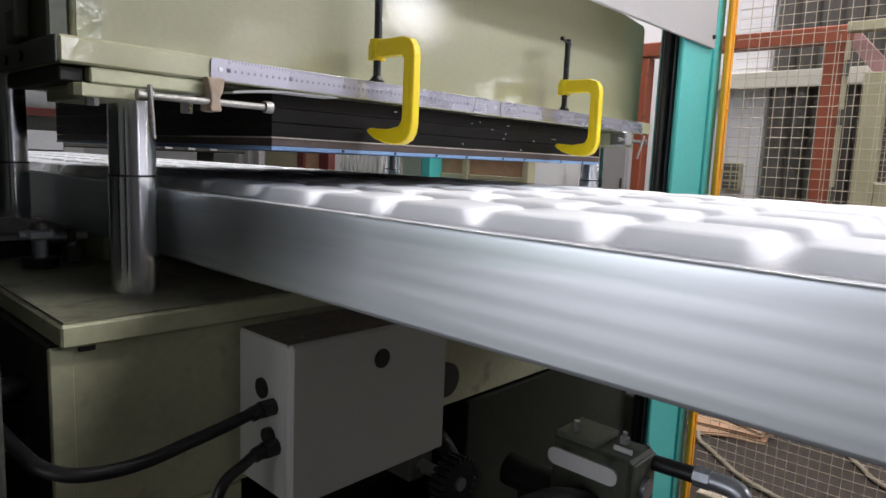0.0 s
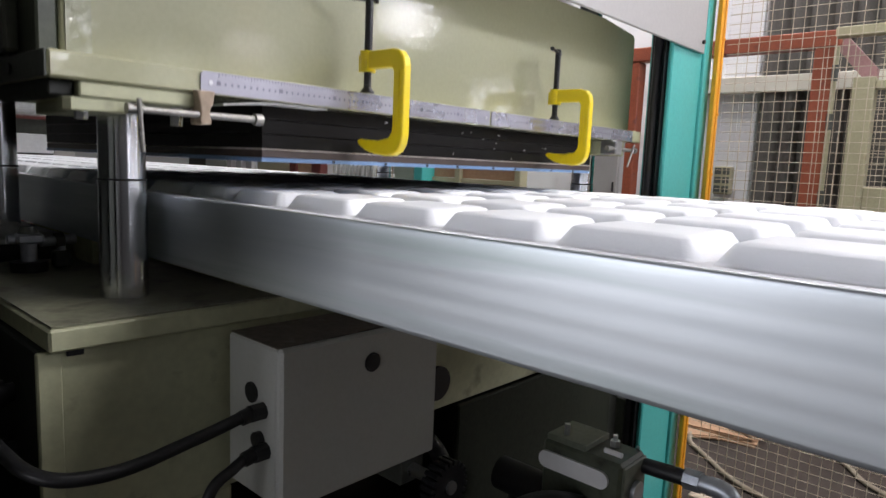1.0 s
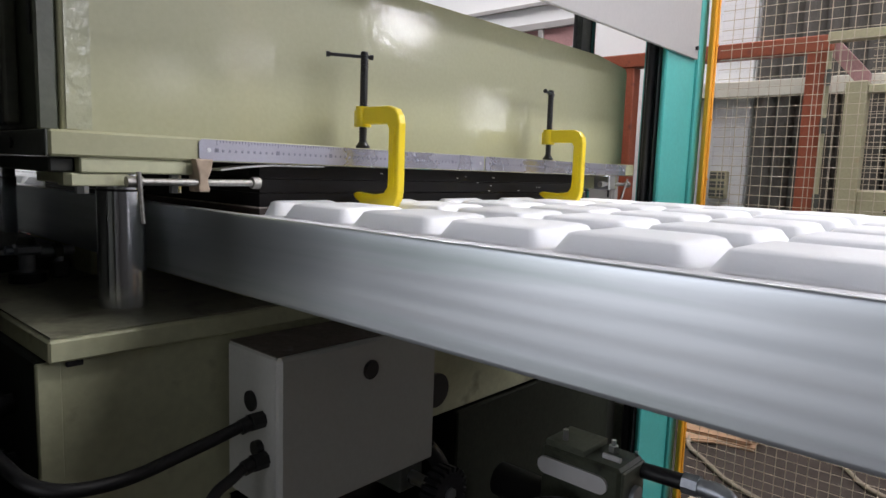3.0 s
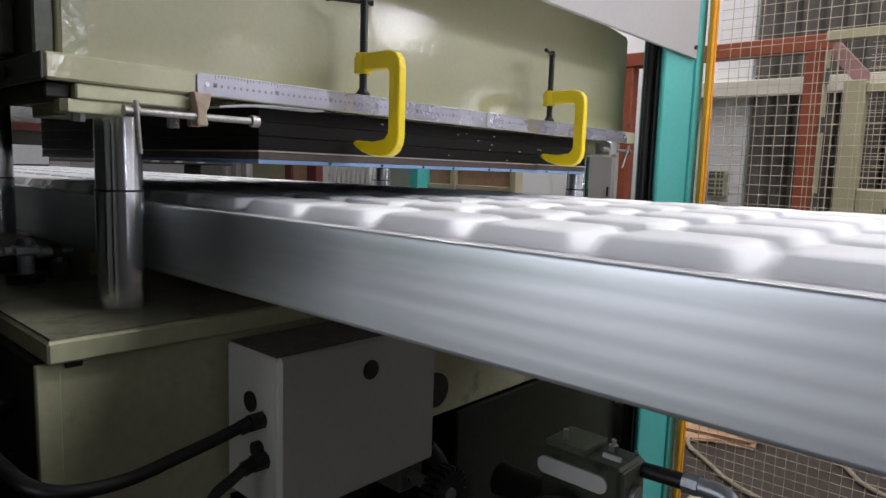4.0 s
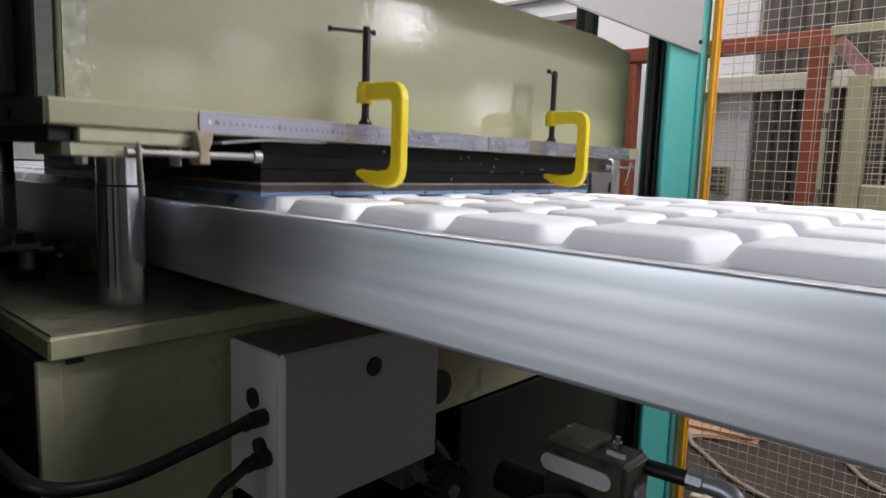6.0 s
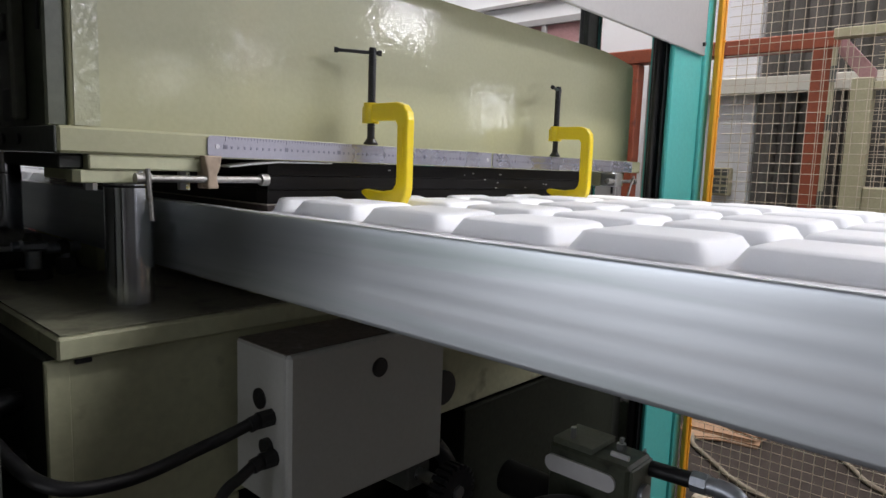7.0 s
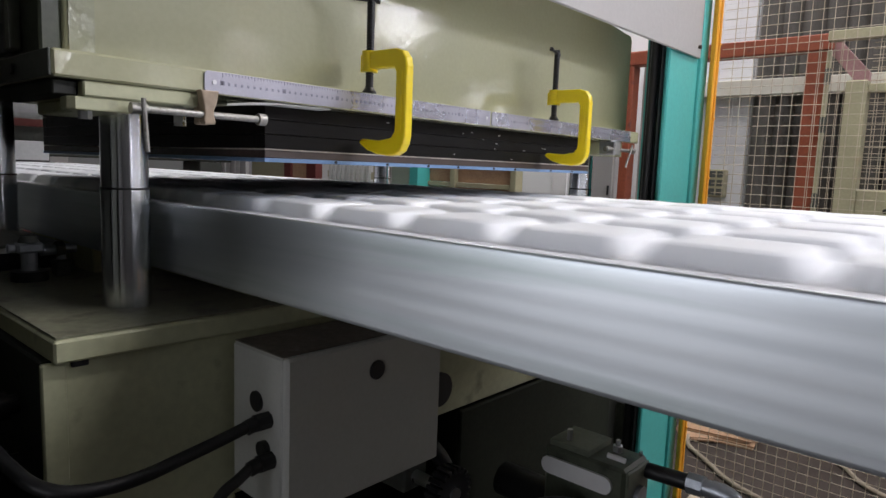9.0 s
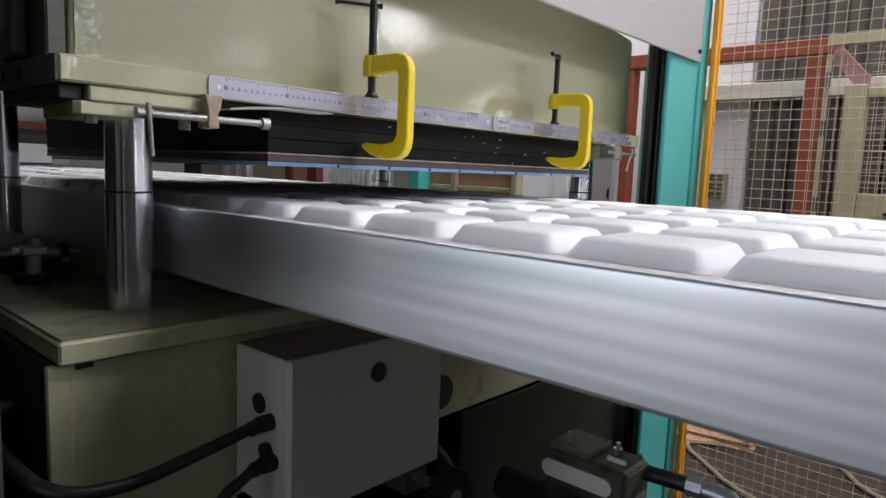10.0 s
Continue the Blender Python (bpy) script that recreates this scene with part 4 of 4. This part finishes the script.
part("cap", B(1.786, 1.829, 0.854, 0.892, 0.4622, 0.472, 0.002), ALU_PLATE, ft)
part("skirt", B(1.60, 1.74, 0.82, 0.86, 0.0, 0.30, 0.004), DARK_OLD, ft)

# cables and scraps on the floor
solid("floor_cable", tube([(2.80, 1.02, 0.012), (2.70, 0.98, 0.012), (2.60, 0.87, 0.012), (2.50, 0.76, 0.012), (2.44, 0.65, 0.012), (2.38, 0.45, 0.012), (2.40, 0.1, 0.012)], 0.010), ROPE, "dusty cable lying on the floor", "cable", smooth=True)
solid("floor_cable", tube([(3.25, 0.60, 0.012), (3.08, 0.53, 0.012), (2.95, 0.44, 0.012), (2.82, 0.34, 0.012), (2.7, 0.1, 0.012)], 0.010), ROPE, "dusty cable lying on the floor", "cable", smooth=True)
for k, (x, y, w, l, h, a) in enumerate(((2.90, 0.93, 0.10, 0.26, 0.035, 10), (2.96, 0.86, 0.08, 0.16, 0.05, -20), (2.85, 1.0, 0.12, 0.12, 0.02, 35))):
    bm = bmesh.new()
    for j in range(4):
        box(bm, -w / 2 + random.uniform(-0.01, 0.01), w / 2 + random.uniform(-0.01, 0.01), -l / 2 + random.uniform(-0.03, 0.02), l / 2 + random.uniform(-0.02, 0.03), j * h / 4, (j + 0.8) * h / 4, 0.001)
    bmesh.ops.transform(bm, matrix=pose(x, y, 0.001, 0, 0, a), verts=bm.verts)
    solid("cardboard_scrap", bm, CARD, "torn brown cardboard on the floor", "cardboard", "floor scraps")

# fittings and rag on the base
def valve(x, y):
    v = thing("air_valve", "small grey valve on a black disc foot on the bed", "valve", at=pose(x, y, 0.9312))
    part("foot", rods(((0, 0, 0), (0, 0, 0.017), 0.029, 24)), BLACK, v, smooth=True)
    part("stem", rods(((0, 0, 0.0172), (0, 0, 0.048), 0.013, 16)), GALV, v, smooth=True)
    part("body", B(-0.021, 0.021, -0.016, 0.016, 0.0482, 0.066, 0.004), GALV, v)
    part("knob", rods(((0, 0, 0.0662), (0, 0, 0.078), 0.017, 12, 0.012)), DARK_GREEN, v, smooth=True)
    part("nozzle", rods(((-0.021, 0, 0.057), (-0.032, 0, 0.057), 0.008, 10)), GALV, v)
    return v


def hose_fitting(x, y):
    f = thing("hose_fitting", "dark grey hose fitting beside the rail", "fitting", at=pose(x, y, 0.9312))
    part("foot", B(-0.014, 0.014, -0.012, 0.012, 0, 0.03, 0.003), DARK_GREEN, f)
    part("bar", rods(((-0.034, 0, 0.047), (0.024, 0, 0.050), 0.009, 12)), GALV, f, smooth=True)
    part("nut", rods(((-0.010, 0, 0.048), (0.004, 0, 0.049), 0.0145, 6)), DARK_GREEN, f)
    part("elbow", tube([(0, 0, 0.03), (0, 0, 0.038), (0, 0, 0.047)], 0.008, 10), GALV, f, smooth=True)
    return f


valve(0.345, 1.29)
hose_fitting(0.402, 1.31)


def rag(x, y, z):
    """A crumpled cloth: a low folded heap with an uneven edge."""
    bm = bmesh.new()
    grid = [[None] * 17 for _ in range(17)]
    for i in range(17):
        for j in range(17):
            u, v = i / 8 - 1, j / 8 - 1
            r = min(1.0, math.hypot(u, v))
            fold = 0.008 * abs(math.sin(5 * u + 2 * v)) + 0.006 * abs(math.sin(7 * v - 3 * u + 1))
            grid[i][j] = bm.verts.new((0.062 * u * (1 + 0.1 * math.sin(4 * v)), 0.085 * v * (1 + 0.12 * math.cos(5 * u)), 0.003 + (1 - r * r) * (0.012 + fold)))
    for i in range(16):
        for j in range(16):
            bm.faces.new((grid[i][j], grid[i + 1][j], grid[i + 1][j + 1], grid[i][j + 1]))
    bmesh.ops.solidify(bm, geom=bm.faces[:], thickness=0.002)
    bmesh.ops.transform(bm, matrix=pose(x, y, z, 0, 0, 25), verts=bm.verts)
    return solid("rag", bm, CLOTH, "crumpled white rag on the spacer plate", "rag", smooth=True)


rag(0.345, 1.47, 0.9765)

# feeder frame upstream of the press
fd = thing("sheet_feeder", "dark feeder frame with a pale guard and red strip", "sheet feeder")
part("leg", B(0.34, 0.43, 2.60, 2.70, 0.0, 1.60, 0.004), DARK_OLD, fd)
part("beam", B(0.43, 0.79, 2.62, 2.70, 1.118, 1.60, 0.004), DARK_OLD, fd, "dark steel cross beam")
part("guard", B(0.435, 0.785, 2.612, 2.6195, 1.124, 1.190, 0.002), PALE_STEEL, fd, "pale guard strip")
part("strip", B(0.435, 0.785, 2.612, 2.6195, 1.240, 1.268, 0.002), DARK_RED, fd, "red painted strip")

# raised plate that carries the far pillar
sp = thing("spacer_plate", "pale steel spacer plate on dark blocks on the bed", "spacer plate")
part("plate", B(0.262, 0.448, 1.40, 1.78, 0.965, 0.976, 0.002), PALE_STEEL, sp)
for y0 in (1.41, 1.55, 1.72):
    part("block", B(0.275, 0.440, y0, y0 + 0.05, 0.9314, 0.9648, 0.002), BLACK, sp)


# ---- what moves ----
STEP = [(-1.51, 0.0), (-1.45, 0.06)] + [(-1.35 + 0.1 * k, 0.5 + 0.5 * k) for k in range(13)] + [(-0.05, 6.94), (0.0, 7.0)]
STOPS = [0.80, 5.40, 9.95]
LIFT = [(0, 90), (0.6, 90), (0.8, 89), (1.0, 78), (1.25, 52), (1.5, 24), (1.75, 8), (2.0, 2), (2.3, 0), (2.9, 0), (3.1, 4), (3.43, 44), (3.75, 87), (3.85, 90),
        (5.2, 90), (5.4, 89), (5.58, 78), (5.83, 52), (6.08, 24), (6.33, 8), (6.58, 2), (6.9, 0), (7.5, 0), (7.68, 4), (8.0, 44), (8.32, 87), (8.42, 90), (10, 90)]


def motions():
    rows = []
    for n_stop, stop in enumerate(STOPS):
        for dt, ph in STEP:
            t = stop + dt
            if t >= -0.001 and (not rows or t - rows[-1][0] > 0.03):
                rows.append((t, n_stop * 7 + ph))
    first = rows[0]
    if first[0] > 0:
        rows.insert(0, (0.0, first[1] - first[0] * 5.0))
    rows.append((10.0, 21.0))
    walk(sheet, [(t, pose(0, -(ph - 7) * PITCH_Y, 0)) for t, ph in rows])
    for ob in (platen, die, shim, *RULES, *CLAMPS, ram):
        walk(ob, [(t, pose(0, 0, mm / 1000)) for t, mm in LIFT])


motions()
